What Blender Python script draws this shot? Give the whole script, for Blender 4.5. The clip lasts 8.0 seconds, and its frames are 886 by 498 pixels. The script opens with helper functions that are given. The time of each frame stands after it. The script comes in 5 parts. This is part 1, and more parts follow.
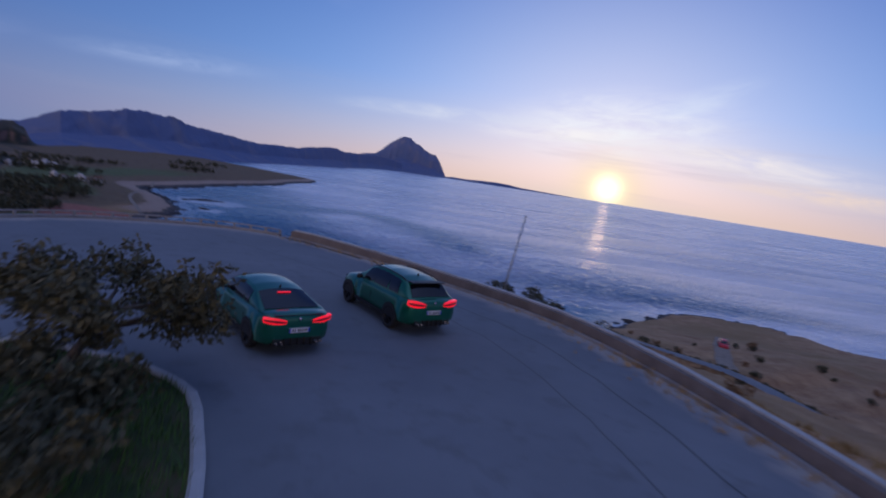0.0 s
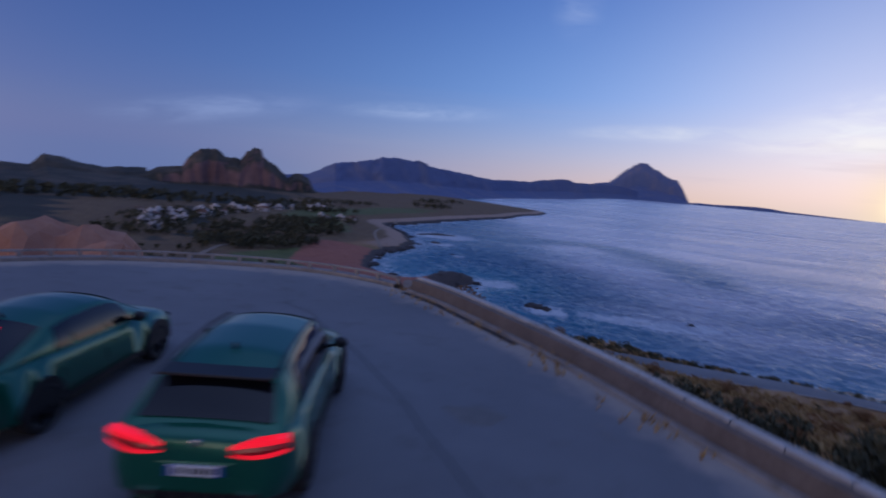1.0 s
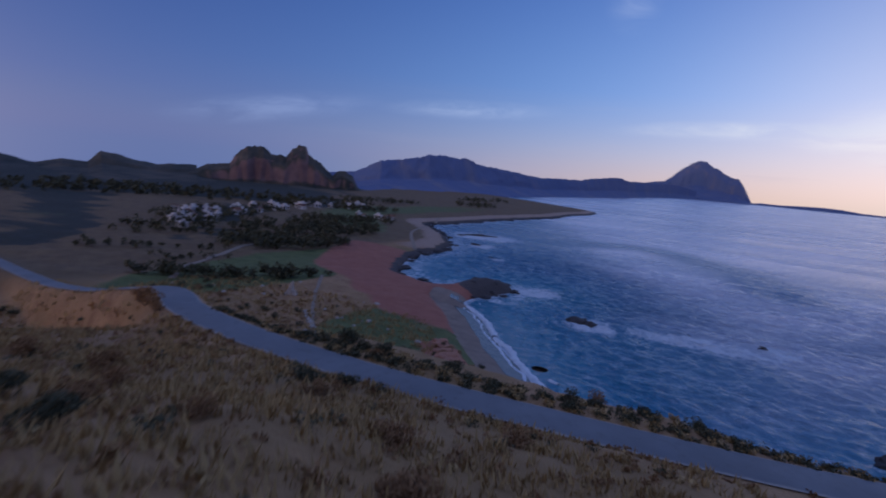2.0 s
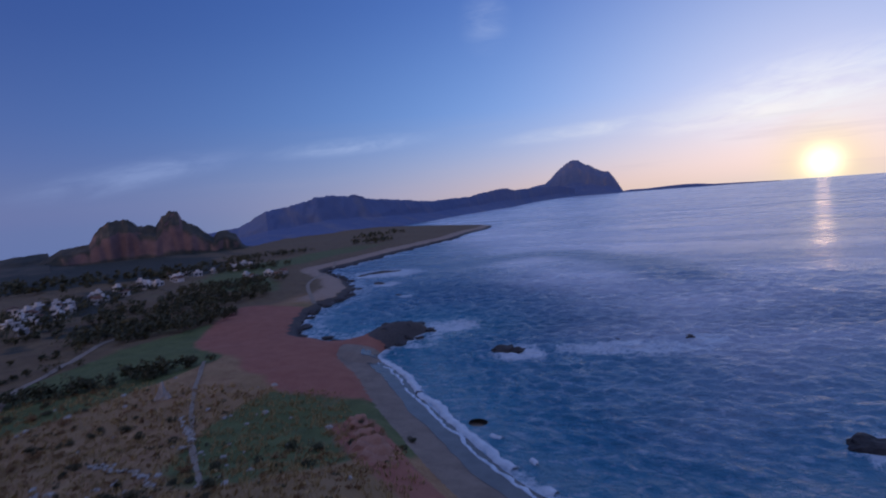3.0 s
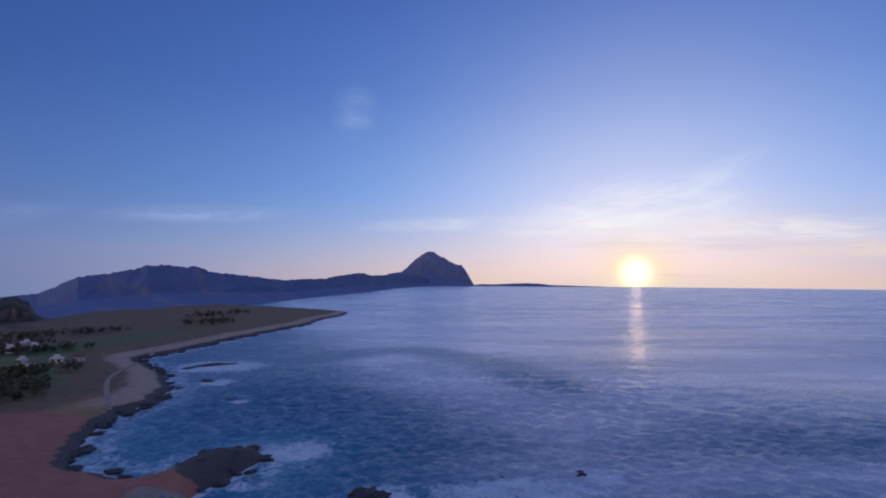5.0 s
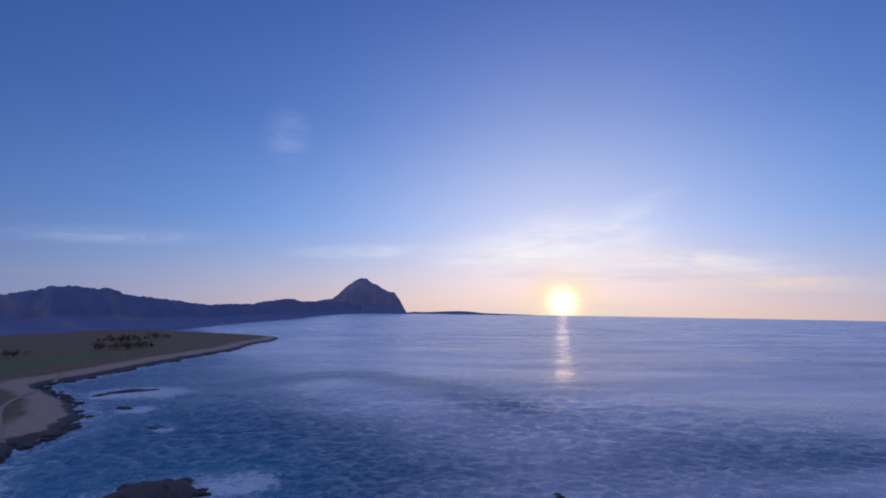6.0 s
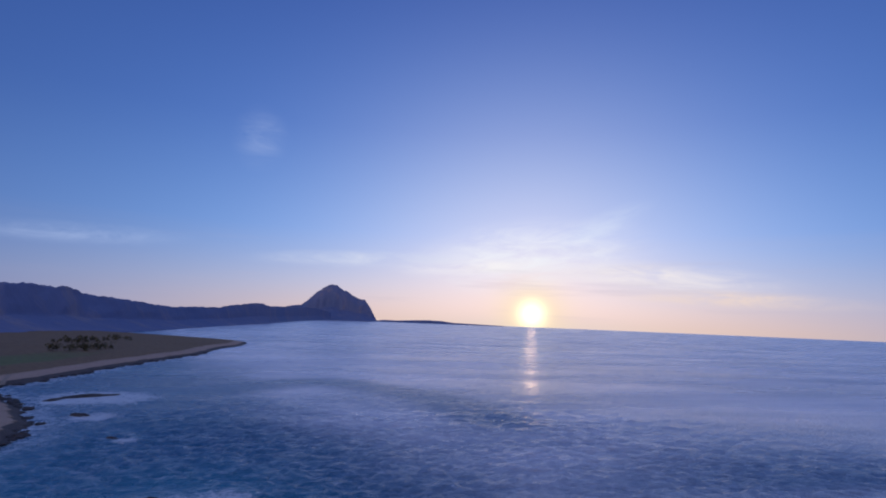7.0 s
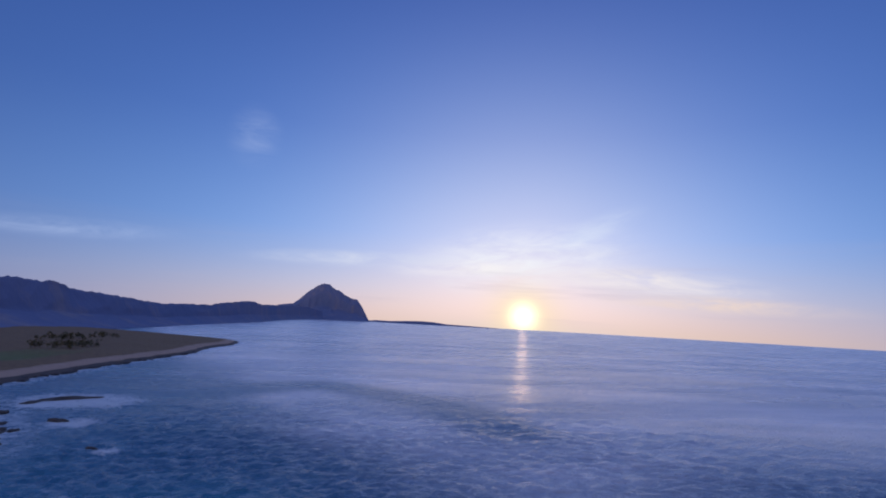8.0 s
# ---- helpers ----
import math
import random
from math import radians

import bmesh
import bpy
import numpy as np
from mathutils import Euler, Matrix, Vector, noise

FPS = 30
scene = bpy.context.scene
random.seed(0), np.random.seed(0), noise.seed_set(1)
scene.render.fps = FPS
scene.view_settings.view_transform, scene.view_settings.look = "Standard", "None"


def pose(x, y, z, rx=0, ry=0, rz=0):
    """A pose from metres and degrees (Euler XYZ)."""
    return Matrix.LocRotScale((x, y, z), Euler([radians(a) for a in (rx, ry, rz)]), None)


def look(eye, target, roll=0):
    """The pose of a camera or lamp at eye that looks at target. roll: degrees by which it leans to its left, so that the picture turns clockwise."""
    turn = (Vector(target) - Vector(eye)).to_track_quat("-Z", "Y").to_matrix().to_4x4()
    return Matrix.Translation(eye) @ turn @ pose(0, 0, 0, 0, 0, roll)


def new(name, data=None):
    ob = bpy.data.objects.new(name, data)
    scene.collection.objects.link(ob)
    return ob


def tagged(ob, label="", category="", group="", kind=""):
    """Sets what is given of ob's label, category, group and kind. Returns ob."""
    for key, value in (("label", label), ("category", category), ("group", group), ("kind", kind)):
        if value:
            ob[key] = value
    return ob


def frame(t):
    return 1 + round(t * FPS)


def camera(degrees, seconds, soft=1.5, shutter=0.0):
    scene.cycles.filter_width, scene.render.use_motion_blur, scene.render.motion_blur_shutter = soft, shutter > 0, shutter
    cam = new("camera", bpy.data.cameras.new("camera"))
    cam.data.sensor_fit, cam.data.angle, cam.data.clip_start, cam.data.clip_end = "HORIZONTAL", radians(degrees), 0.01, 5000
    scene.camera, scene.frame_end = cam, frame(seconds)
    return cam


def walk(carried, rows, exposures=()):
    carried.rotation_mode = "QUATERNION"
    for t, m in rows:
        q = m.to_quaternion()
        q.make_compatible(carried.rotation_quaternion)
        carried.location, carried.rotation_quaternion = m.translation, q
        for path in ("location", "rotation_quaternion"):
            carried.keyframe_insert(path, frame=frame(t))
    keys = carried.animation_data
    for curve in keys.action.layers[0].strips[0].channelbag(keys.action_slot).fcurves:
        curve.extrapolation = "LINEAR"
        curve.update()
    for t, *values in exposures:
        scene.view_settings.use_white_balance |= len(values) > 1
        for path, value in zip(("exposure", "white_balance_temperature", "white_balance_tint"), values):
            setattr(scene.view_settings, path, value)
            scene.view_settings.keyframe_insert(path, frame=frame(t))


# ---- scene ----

# ---------------------------------------------------------------- camera
cam = camera(80.0, 8.0, soft=1.9, shutter=0.35)
PATH = [
    # seconds, place, heading (east of north), pitch, lean
    (0, -0.05, 0.03, 34.40, 6.13, -8.06, 8.86),
    (0.3, -0.24, 4.27, 33.85, 1.17, -6.90, 5.04),
    (0.5, -0.55, 6.96, 33.74, -3.37, -7.64, 3.42),
    (0.6, -0.82, 8.58, 33.43, -7.35, -7.55, 2.04),
    (0.8, -0.62, 11.45, 33.24, -13.00, -7.45, 3.40),
    (1, 0.95, 14.55, 33.33, -19.13, -7.77, 5.39),
    (1.2, 2.70, 18.60, 33.05, -24.95, -8.32, 7.63),
    (1.45, 3.10, 22.50, 32.91, -29.13, -8.77, 9.09),
    (1.75, 1.80, 26.30, 33.17, -28.06, -8.80, 8.05),
    (2.05, -0.45, 29.60, 33.60, -23.84, -8.41, 5.20),
    (2.3, -1.84, 32.31, 33.88, -20.60, -7.87, 2.39),
    (2.5, -2.50, 35.59, 34.02, -18.74, -7.38, 0.21),
    (3, -4.43, 42.77, 34.31, -13.87, -5.14, -4.34),
    (3.5, -5.55, 48.49, 34.93, -10.04, -2.08, -4.72),
    (4, -6.63, 54.04, 35.77, -7.00, 0.11, -3.03),
    (4.5, -8.19, 59.37, 37.03, -2.66, 2.06, -0.91),
    (5, -10.66, 64.71, 36.92, 2.03, 3.50, 0.44),
    (5.5, -13.69, 69.50, 35.48, 6.23, 5.09, 1.01),
    (6, -17.11, 73.87, 32.91, 9.33, 6.60, 0.84),
    (6.5, -19.81, 78.82, 31.54, 11.19, 7.41, 1.20),
    (7, -21.78, 84.40, 31.55, 12.38, 7.68, 2.25),
    (7.5, -23.48, 90.21, 32.05, 12.98, 7.91, 3.29),
    (8, -24.66, 96.18, 31.93, 13.14, 7.84, 3.19),
]


def heading(x, y, z, yaw, pitch, lean):
    a, b = radians(yaw), radians(pitch)
    way = Vector((math.sin(a) * math.cos(b), math.cos(a) * math.cos(b), math.sin(b)))
    return look((x, y, z), Vector((x, y, z)) + way * 100, lean)


walk(cam, [(r[0], heading(*r[1:])) for r in PATH])

# ---------------------------------------------------------------- sky and sun
SUN_AZ, SUN_EL = radians(22.1), radians(1.0)
SUN_DIR = Vector((math.sin(SUN_AZ) * math.cos(SUN_EL), math.cos(SUN_AZ) * math.cos(SUN_EL), math.sin(SUN_EL)))


class Nodes:
    """Short hand for building node trees."""

    def __init__(self, tree):
        self.tree = tree

    def add(self, kind, **values):
        n = self.tree.nodes.new(kind)
        for k, v in values.items():
            if k in n.inputs:
                n.inputs[k].default_value = v
        return n

    def link(self, a, b):
        self.tree.links.new(a, b)

    def math(self, op, a, b=None, clamp=False):
        n = self.tree.nodes.new("ShaderNodeMath")
        n.operation, n.use_clamp = op, clamp
        for i, v in enumerate((a, b)):
            if v is None:
                continue
            if isinstance(v, (int, float)):
                n.inputs[i].default_value = v
            else:
                self.link(v, n.inputs[i])
        return n.outputs[0]

    def mix(self, fac, a, b, blend="MIX"):
        n = self.tree.nodes.new("ShaderNodeMix")
        n.data_type, n.blend_type = "RGBA", blend
        for sock, v in ((n.inputs[0], fac), (n.inputs[6], a), (n.inputs[7], b)):
            if isinstance(v, (int, float)):
                sock.default_value = v
            elif isinstance(v, tuple):
                sock.default_value = (*v[:3], 1)
            else:
                self.link(v, sock)
        return n.outputs[2]

    def ramp(self, fac, stops, smooth=False):
        n = self.tree.nodes.new("ShaderNodeValToRGB")
        el = n.color_ramp.elements
        while len(el) < len(stops):
            el.new(0.5)
        for e, (p, c) in zip(el, stops):
            e.position = p
            e.color = (*c, 1) if isinstance(c, tuple) else (c, c, c, 1)
        if smooth:
            n.color_ramp.interpolation = "EASE"
        self.link(fac, n.inputs[0])
        return n.outputs[0]

    def noise(self, vec, scale, detail=4.0, rough=0.55, distort=0.0):
        n = self.tree.nodes.new("ShaderNodeTexNoise")
        n.inputs["Scale"].default_value = scale
        n.inputs["Detail"].default_value = detail
        n.inputs["Roughness"].default_value = rough
        n.inputs["Distortion"].default_value = distort
        if vec is not None:
            self.link(vec, n.inputs["Vector"])
        return n.outputs[0]

    def scaled(self, vec, scale, rot=(0, 0, 0)):
        n = self.tree.nodes.new("ShaderNodeMapping")
        n.inputs["Scale"].default_value = scale
        n.inputs["Rotation"].default_value = rot
        self.link(vec, n.inputs["Vector"])
        return n.outputs[0]


def make_world():
    world = bpy.data.worlds.new("sky")
    world.use_nodes = True
    scene.world = world
    world.node_tree.nodes.clear()
    N = Nodes(world.node_tree)
    out = N.add("ShaderNodeOutputWorld")
    bg = N.add("ShaderNodeBackground")
    N.link(bg.outputs[0], out.inputs[0])
    way = N.add("ShaderNodeTexCoord").outputs["Generated"]
    sep = N.add("ShaderNodeSeparateXYZ")
    N.link(way, sep.inputs[0])
    z = sep.outputs[2]
    # closeness to the sun
    dot = N.add("ShaderNodeVectorMath")
    dot.operation = "DOT_PRODUCT"
    N.link(way, dot.inputs[0])
    dot.inputs[1].default_value = SUN_DIR
    d = N.math("MAXIMUM", dot.outputs["Value"], 0.0)
    flat = N.add("ShaderNodeVectorMath")
    flat.operation = "DOT_PRODUCT"
    N.link(way, flat.inputs[0])
    flat.inputs[1].default_value = (math.sin(SUN_AZ), math.cos(SUN_AZ), 0)
    side = N.math("MULTIPLY_ADD", flat.outputs["Value"], 0.5)
    side.node.inputs[2].default_value = 0.5
    up = N.math("MAXIMUM", z, 0.0)
    # blue dome; its unseen zenith is brightened to light the ground
    dome = N.ramp(up, [(0.0, (0.34, 0.49, 0.77)), (0.06, (0.265, 0.45, 0.83)), (0.16, (0.135, 0.350, 0.85)), (0.34, (0.064, 0.205, 0.66)),
                       (0.62, (0.030, 0.098, 0.45)), (1.0, (0.30, 0.41, 0.84))])
    away = N.ramp(up, [(0.0, (0.056, 0.120, 0.34)), (0.10, (0.028, 0.084, 0.33)), (0.3, (0.014, 0.054, 0.265)), (0.62, (0.012, 0.044, 0.22)), (1.0, (0.30, 0.41, 0.84))])
    base = N.mix(N.math("POWER", side, 5.4), away, dome)
    # rosy fill added in the sky opposite the sun, out of view, to light the land
    rosy_fill = N.math("MULTIPLY", N.math("SUBTRACT", 1.0, side), N.math("SUBTRACT", 1.0, N.math("MULTIPLY", up, 1.0), clamp=True))
    base = N.mix(N.math("POWER", rosy_fill, 4.6), base, (2.9, 2.2, 1.95))
    # physical sky adds its own colour near the horizon
    sky = N.add("ShaderNodeTexSky")
    sky.sky_type, sky.sun_disc = "NISHITA", False
    sky.sun_elevation, sky.sun_rotation = radians(2.0), SUN_AZ
    base = N.mix(0.03, base, sky.outputs[0], "ADD")
    # warm band low over the sea under the sun
    band = N.math("POWER", N.math("SUBTRACT", 1.0, N.math("MULTIPLY", up, 5.2), clamp=True), 3.0)
    band = N.math("MULTIPLY", band, N.math("POWER", side, 10.0))
    base = N.mix(N.math("MULTIPLY", band, 0.85, clamp=True), base, (0.80, 0.50, 0.30))
    # light round the sun
    base = N.mix(N.math("MULTIPLY", N.math("POWER", d, 18.0), 0.46, clamp=True), base, (0.76, 0.82, 0.93))
    halo = N.math("MULTIPLY", N.math("POWER", d, 620.0), 0.85, clamp=True)
    base = N.mix(halo, base, (1.0, 0.80, 0.50))
    core = N.math("MULTIPLY", N.math("POWER", d, 4200.0), 1.0, clamp=True)
    base = N.mix(core, base, (2.0, 1.9, 1.3))
    # thin veils of cloud, each by its heading, height, reach along and across, lean and thickness
    def aim(az, el, lean):
        a, e, k = radians(az), radians(el), radians(lean)
        c = Vector((math.sin(a) * math.cos(e), math.cos(a) * math.cos(e), math.sin(e)))
        east = Vector((math.cos(a), -math.sin(a), 0))
        high = east.cross(c)
        return c, east * math.cos(k) + high * math.sin(k), high * math.cos(k) - east * math.sin(k)

    def along(axis):
        n = N.add("ShaderNodeVectorMath")
        n.operation = "DOT_PRODUCT"
        N.link(way, n.inputs[0])
        n.inputs[1].default_value = axis
        return n.outputs["Value"]

    for k, (az, el, wide, tall, lean, thick, tint) in enumerate((
            (21.5, 7.2, 15.0, 4.6, 6, 0.95, (0.88, 0.90, 0.96)), (16.5, 5.8, 11.0, 1.3, 3, 0.95, (0.93, 0.90, 0.92)), (33.0, 5.2, 16.0, 2.0, -4, 0.95, (0.90, 0.84, 0.84)),
            (29.0, 10.2, 7.0, 1.8, 24, 0.42, (0.74, 0.82, 0.96)), (4.0, 6.2, 14.0, 1.2, 2, 0.66, (0.72, 0.76, 0.88)), (-22.5, 6.5, 11.0, 1.3, 3, 0.50, (0.46, 0.57, 0.86)),
            (-43.0, 4.6, 13.0, 1.8, 10, 0.40, (0.34, 0.44, 0.76)), (-7.7, 17.6, 3.2, 3.8, 0, 0.30, (0.44, 0.54, 0.84)), (41.0, 3.0, 14.0, 1.1, -2, 0.90, (0.88, 0.70, 0.60)))):
        c, e, u = aim(az, el, lean)
        x, y = along(e), along(u)
        px, py = N.math("DIVIDE", x, math.sin(radians(wide))), N.math("DIVIDE", y, math.sin(radians(tall)))
        reach = N.math("SUBTRACT", 1.0, N.math("ADD", N.math("MULTIPLY", px, px), N.math("MULTIPLY", py, py)), clamp=True)
        front = N.math("GREATER_THAN", along(c), 0.0)
        comb = N.add("ShaderNodeCombineXYZ", Z=k * 7.3)
        N.link(N.math("MULTIPLY", x, 9.0), comb.inputs[0])
        N.link(N.math("MULTIPLY", y, 9.0 if tall > 2 and wide < 3 else 34.0), comb.inputs[1])
        veil = N.ramp(N.noise(comb.outputs[0], 1.2, 7.0, 0.62, 0.5), [(0.36, 0.0), (0.66, 1.0)])
        body = N.math("MULTIPLY", N.math("POWER", reach, 2.2), N.math("MULTIPLY", front, thick))
        soft_body = N.math("MULTIPLY", body, N.math("MULTIPLY_ADD", veil, 0.88), clamp=True)
        soft_body.node.inputs[1].links[0].from_node.inputs[2].default_value = 0.12
        base = N.mix(soft_body, base, tint)
    # low grey-violet streaks close over the sea
    v2 = N.scaled(way, (1.6, 1.6, 26.0))
    streak = N.ramp(N.noise(v2, 1.7, 5.0, 0.6), [(0.52, 0.0), (0.70, 1.0)])
    low = N.ramp(up, [(0.0, 0.0), (0.03, 0.8), (0.10, 0.6), (0.16, 0.0)])
    base = N.mix(N.math("MULTIPLY", N.math("MULTIPLY", streak, N.math("MULTIPLY", low, N.math("POWER", side, 9.0))), 0.40), base, (0.50, 0.45, 0.56))
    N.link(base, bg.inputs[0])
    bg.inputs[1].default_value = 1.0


make_world()
sun_data = bpy.data.lights.new("sun", "SUN")
sun_data.energy, sun_data.angle, sun_data.color = 0.008, radians(1.0), (1.0, 0.60, 0.34)
sun = new("sun", sun_data)
sun.matrix_world = look((0, 0, 0), tuple(-c for c in SUN_DIR))
scene.view_settings.exposure = 0.0

# ---------------------------------------------------------------- materials
def material(name, build, rough=0.7, metal=0.0):
    m = bpy.data.materials.new(name)
    m.use_nodes = True
    N = Nodes(m.node_tree)
    bsdf = m.node_tree.nodes["Principled BSDF"]
    bsdf.inputs["Roughness"].default_value = rough
    bsdf.inputs["Metallic"].default_value = metal
    build(N, bsdf, N.add("ShaderNodeTexCoord").outputs["Object"])
    return m


def bump(N, bsdf, height, strength, distance):
    b = N.add("ShaderNodeBump", Strength=strength, Distance=distance)
    N.link(height, b.inputs["Height"])
    N.link(b.outputs[0], bsdf.inputs["Normal"])


def grain(name, c1, c2, scale, rough=0.75, strength=0.3, distance=0.02, metal=0.0, spot=None):
    """Two colours mixed at two scales, with a fine relief."""
    def build(N, bsdf, co):
        a = N.noise(co, scale, 6.0, 0.6)
        b = N.noise(co, scale * 9.0, 3.0, 0.6)
        f = N.math("ADD", N.math("MULTIPLY", a, 0.7), N.math("MULTIPLY", b, 0.3))
        col = N.mix(N.ramp(f, [(0.35, 0.0), (0.65, 1.0)]), c1, c2)
        if spot:
            col = N.mix(N.ramp(N.noise(co, scale * 0.35, 5.0, 0.7), [(0.55, 0.0), (0.68, 1.0)]), col, spot)
        N.link(col, bsdf.inputs["Base Color"])
        bump(N, bsdf, f, strength, distance)
    return material(name, build, rough, metal)


def plain(name, c, rough=0.5, metal=0.0, emit=0.0):
    def build(N, bsdf, co):
        v = N.noise(co, 14.0, 3.0)
        N.link(N.mix(v, tuple(x * 0.88 for x in c), tuple(min(1, x * 1.1) for x in c)), bsdf.inputs["Base Color"])
        if emit:
            bsdf.inputs["Emission Color"].default_value = (*c, 1)
            bsdf.inputs["Emission Strength"].default_value = emit
    return material(name, build, rough, metal)


def attribute(N, name):
    n = N.add("ShaderNodeAttribute")
    n.attribute_name = name
    return n.outputs["Fac"]


def build_ground(N, bsdf, co):
    big, mid, fine = N.noise(co, 0.035, 5.0, 0.6), N.noise(co, 0.3, 6.0, 0.65), N.noise(co, 3.2, 4.0, 0.7)
    f = N.math("ADD", N.math("MULTIPLY", mid, 0.6), N.math("MULTIPLY", fine, 0.4))
    dry = N.mix(N.ramp(f, [(0.38, 0.0), (0.62, 1.0)]), (0.25, 0.122, 0.056), (0.48, 0.285, 0.140))
    dry = N.mix(N.ramp(big, [(0.45, 0.0), (0.60, 1.0)]), dry, (0.290, 0.170, 0.072))
    green = N.mix(N.ramp(f, [(0.35, 0.0), (0.65, 1.0)]), (0.070, 0.088, 0.024), (0.150, 0.165, 0.052))
    red = N.mix(N.ramp(f, [(0.35, 0.0), (0.68, 1.0)]), (0.30, 0.096, 0.060), (0.43, 0.165, 0.105))
    sand = N.mix(N.ramp(mid, [(0.3, 0.0), (0.7, 1.0)]), (0.20, 0.145, 0.11), (0.34, 0.25, 0.19))
    rock = N.mix(N.ramp(fine, [(0.3, 0.0), (0.7, 1.0)]), (0.038, 0.030, 0.028), (0.12, 0.095, 0.085))
    stone = N.mix(N.ramp(fine, [(0.3, 0.0), (0.7, 1.0)]), (0.27, 0.170, 0.120), (0.50, 0.35, 0.26))
    col = dry
    field = N.mix(N.ramp(f, [(0.35, 0.0), (0.65, 1.0)]), (0.115, 0.066, 0.032), (0.220, 0.140, 0.066))
    wood = N.mix(N.ramp(f, [(0.35, 0.0), (0.65, 1.0)]), (0.012, 0.018, 0.012), (0.048, 0.046, 0.032))
    for name, c, lo, hi in (("field", field, 0.3, 0.6), ("wood", wood, 0.35, 0.6), ("grass", green, 0.35, 0.6), ("red", red, 0.35, 0.6), ("pale", stone, 0.45, 0.68), ("sand", sand, 0.4, 0.55), ("rock", rock, 0.42, 0.56)):
        w = N.math("ADD", attribute(N, name), N.math("MULTIPLY", N.math("SUBTRACT", f, 0.5), 0.8))
        col = N.mix(N.ramp(w, [(lo, 0.0), (hi, 1.0)]), col, c)
    N.link(col, bsdf.inputs["Base Color"])
    bump(N, bsdf, f, 0.8, 0.35)


def build_sea(N, bsdf, co):
    shallow, foam = attribute(N, "shallow"), attribute(N, "foam")
    patch = N.noise(N.scaled(co, (0.004, 0.011, 1), (0, 0, radians(-20))), 1.0, 4.0, 0.6)
    col = N.mix(N.ramp(patch, [(0.4, 0.0), (0.65, 1.0)]), (0.026, 0.128, 0.240), (0.048, 0.180, 0.310))
    # pale tint paints the reflected sky onto the open water
    col = N.mix(attribute(N, "sky_sheen"), col, (0.820, 0.770, 0.810))
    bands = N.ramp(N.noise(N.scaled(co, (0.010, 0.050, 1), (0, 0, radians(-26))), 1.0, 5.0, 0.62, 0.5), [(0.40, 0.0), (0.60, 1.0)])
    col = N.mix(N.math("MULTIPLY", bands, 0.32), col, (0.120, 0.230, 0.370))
    col = N.mix(shallow, col, (0.026, 0.215, 0.335))
    # pale streaks put the sky's gleam on wave crests into the colour
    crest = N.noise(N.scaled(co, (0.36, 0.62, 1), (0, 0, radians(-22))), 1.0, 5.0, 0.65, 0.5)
    crest_gleam = N.math("MULTIPLY", N.ramp(crest, [(0.52, 0.0), (0.70, 1.0)]), N.math("MULTIPLY_ADD", attribute(N, "sky_sheen"), 0.45))
    crest_gleam.node.inputs[1].links[0].from_node.inputs[2].default_value = 0.40
    col = N.mix(crest_gleam, col, (0.62, 0.66, 0.74))
    lace = N.noise(co, 0.30, 7.0, 0.72, 1.2)
    lace2 = N.noise(co, 1.4, 5.0, 0.7, 0.6)
    w = N.math("ADD", foam, N.math("ADD", N.math("MULTIPLY", N.math("SUBTRACT", lace, 0.5), 1.5), N.math("MULTIPLY", N.math("SUBTRACT", lace2, 0.5), 0.7)))
    white = N.ramp(w, [(0.45, 0.0), (0.76, 1.0)])
    col = N.mix(white, col, (0.62, 0.68, 0.74))
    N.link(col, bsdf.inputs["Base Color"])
    slick = N.noise(N.scaled(co, (0.006, 0.018, 1), (0, 0, radians(-24))), 1.0, 3.0, 0.55)
    N.link(N.math("ADD", N.math("MULTIPLY", white, 0.3), N.math("MULTIPLY_ADD", slick, 0.35)), bsdf.inputs["Roughness"])
    slick_sum = bsdf.inputs["Roughness"].links[0].from_node.inputs[1].links[0].from_node
    slick_sum.inputs[2].default_value = 0.09
    bsdf.inputs["IOR"].default_value = 1.38
    # wind ripples, chop and the long swell coming in from the open sea
    swell = N.noise(N.scaled(co, (0.020, 0.060, 1), (0, 0, radians(-24))), 1.0, 3.0, 0.5)
    chop = N.noise(N.scaled(co, (0.36, 0.56, 1), (0, 0, radians(-18))), 1.0, 6.0, 0.62, 0.3)
    ripple = N.noise(N.scaled(co, (0.9, 1.7, 1), (0, 0, radians(-10))), 1.0, 4.0, 0.6)
    h = N.math("ADD", N.math("MULTIPLY", swell, 3.0), N.math("ADD", N.math("MULTIPLY", chop, 2.6), N.math("MULTIPLY", ripple, 0.45)))
    calm = N.math("SUBTRACT", 1.0, N.math("MULTIPLY", attribute(N, "sky_sheen"), 0.45))
    bump(N, bsdf, N.math("MULTIPLY", h, calm), 0.68, 1.0)


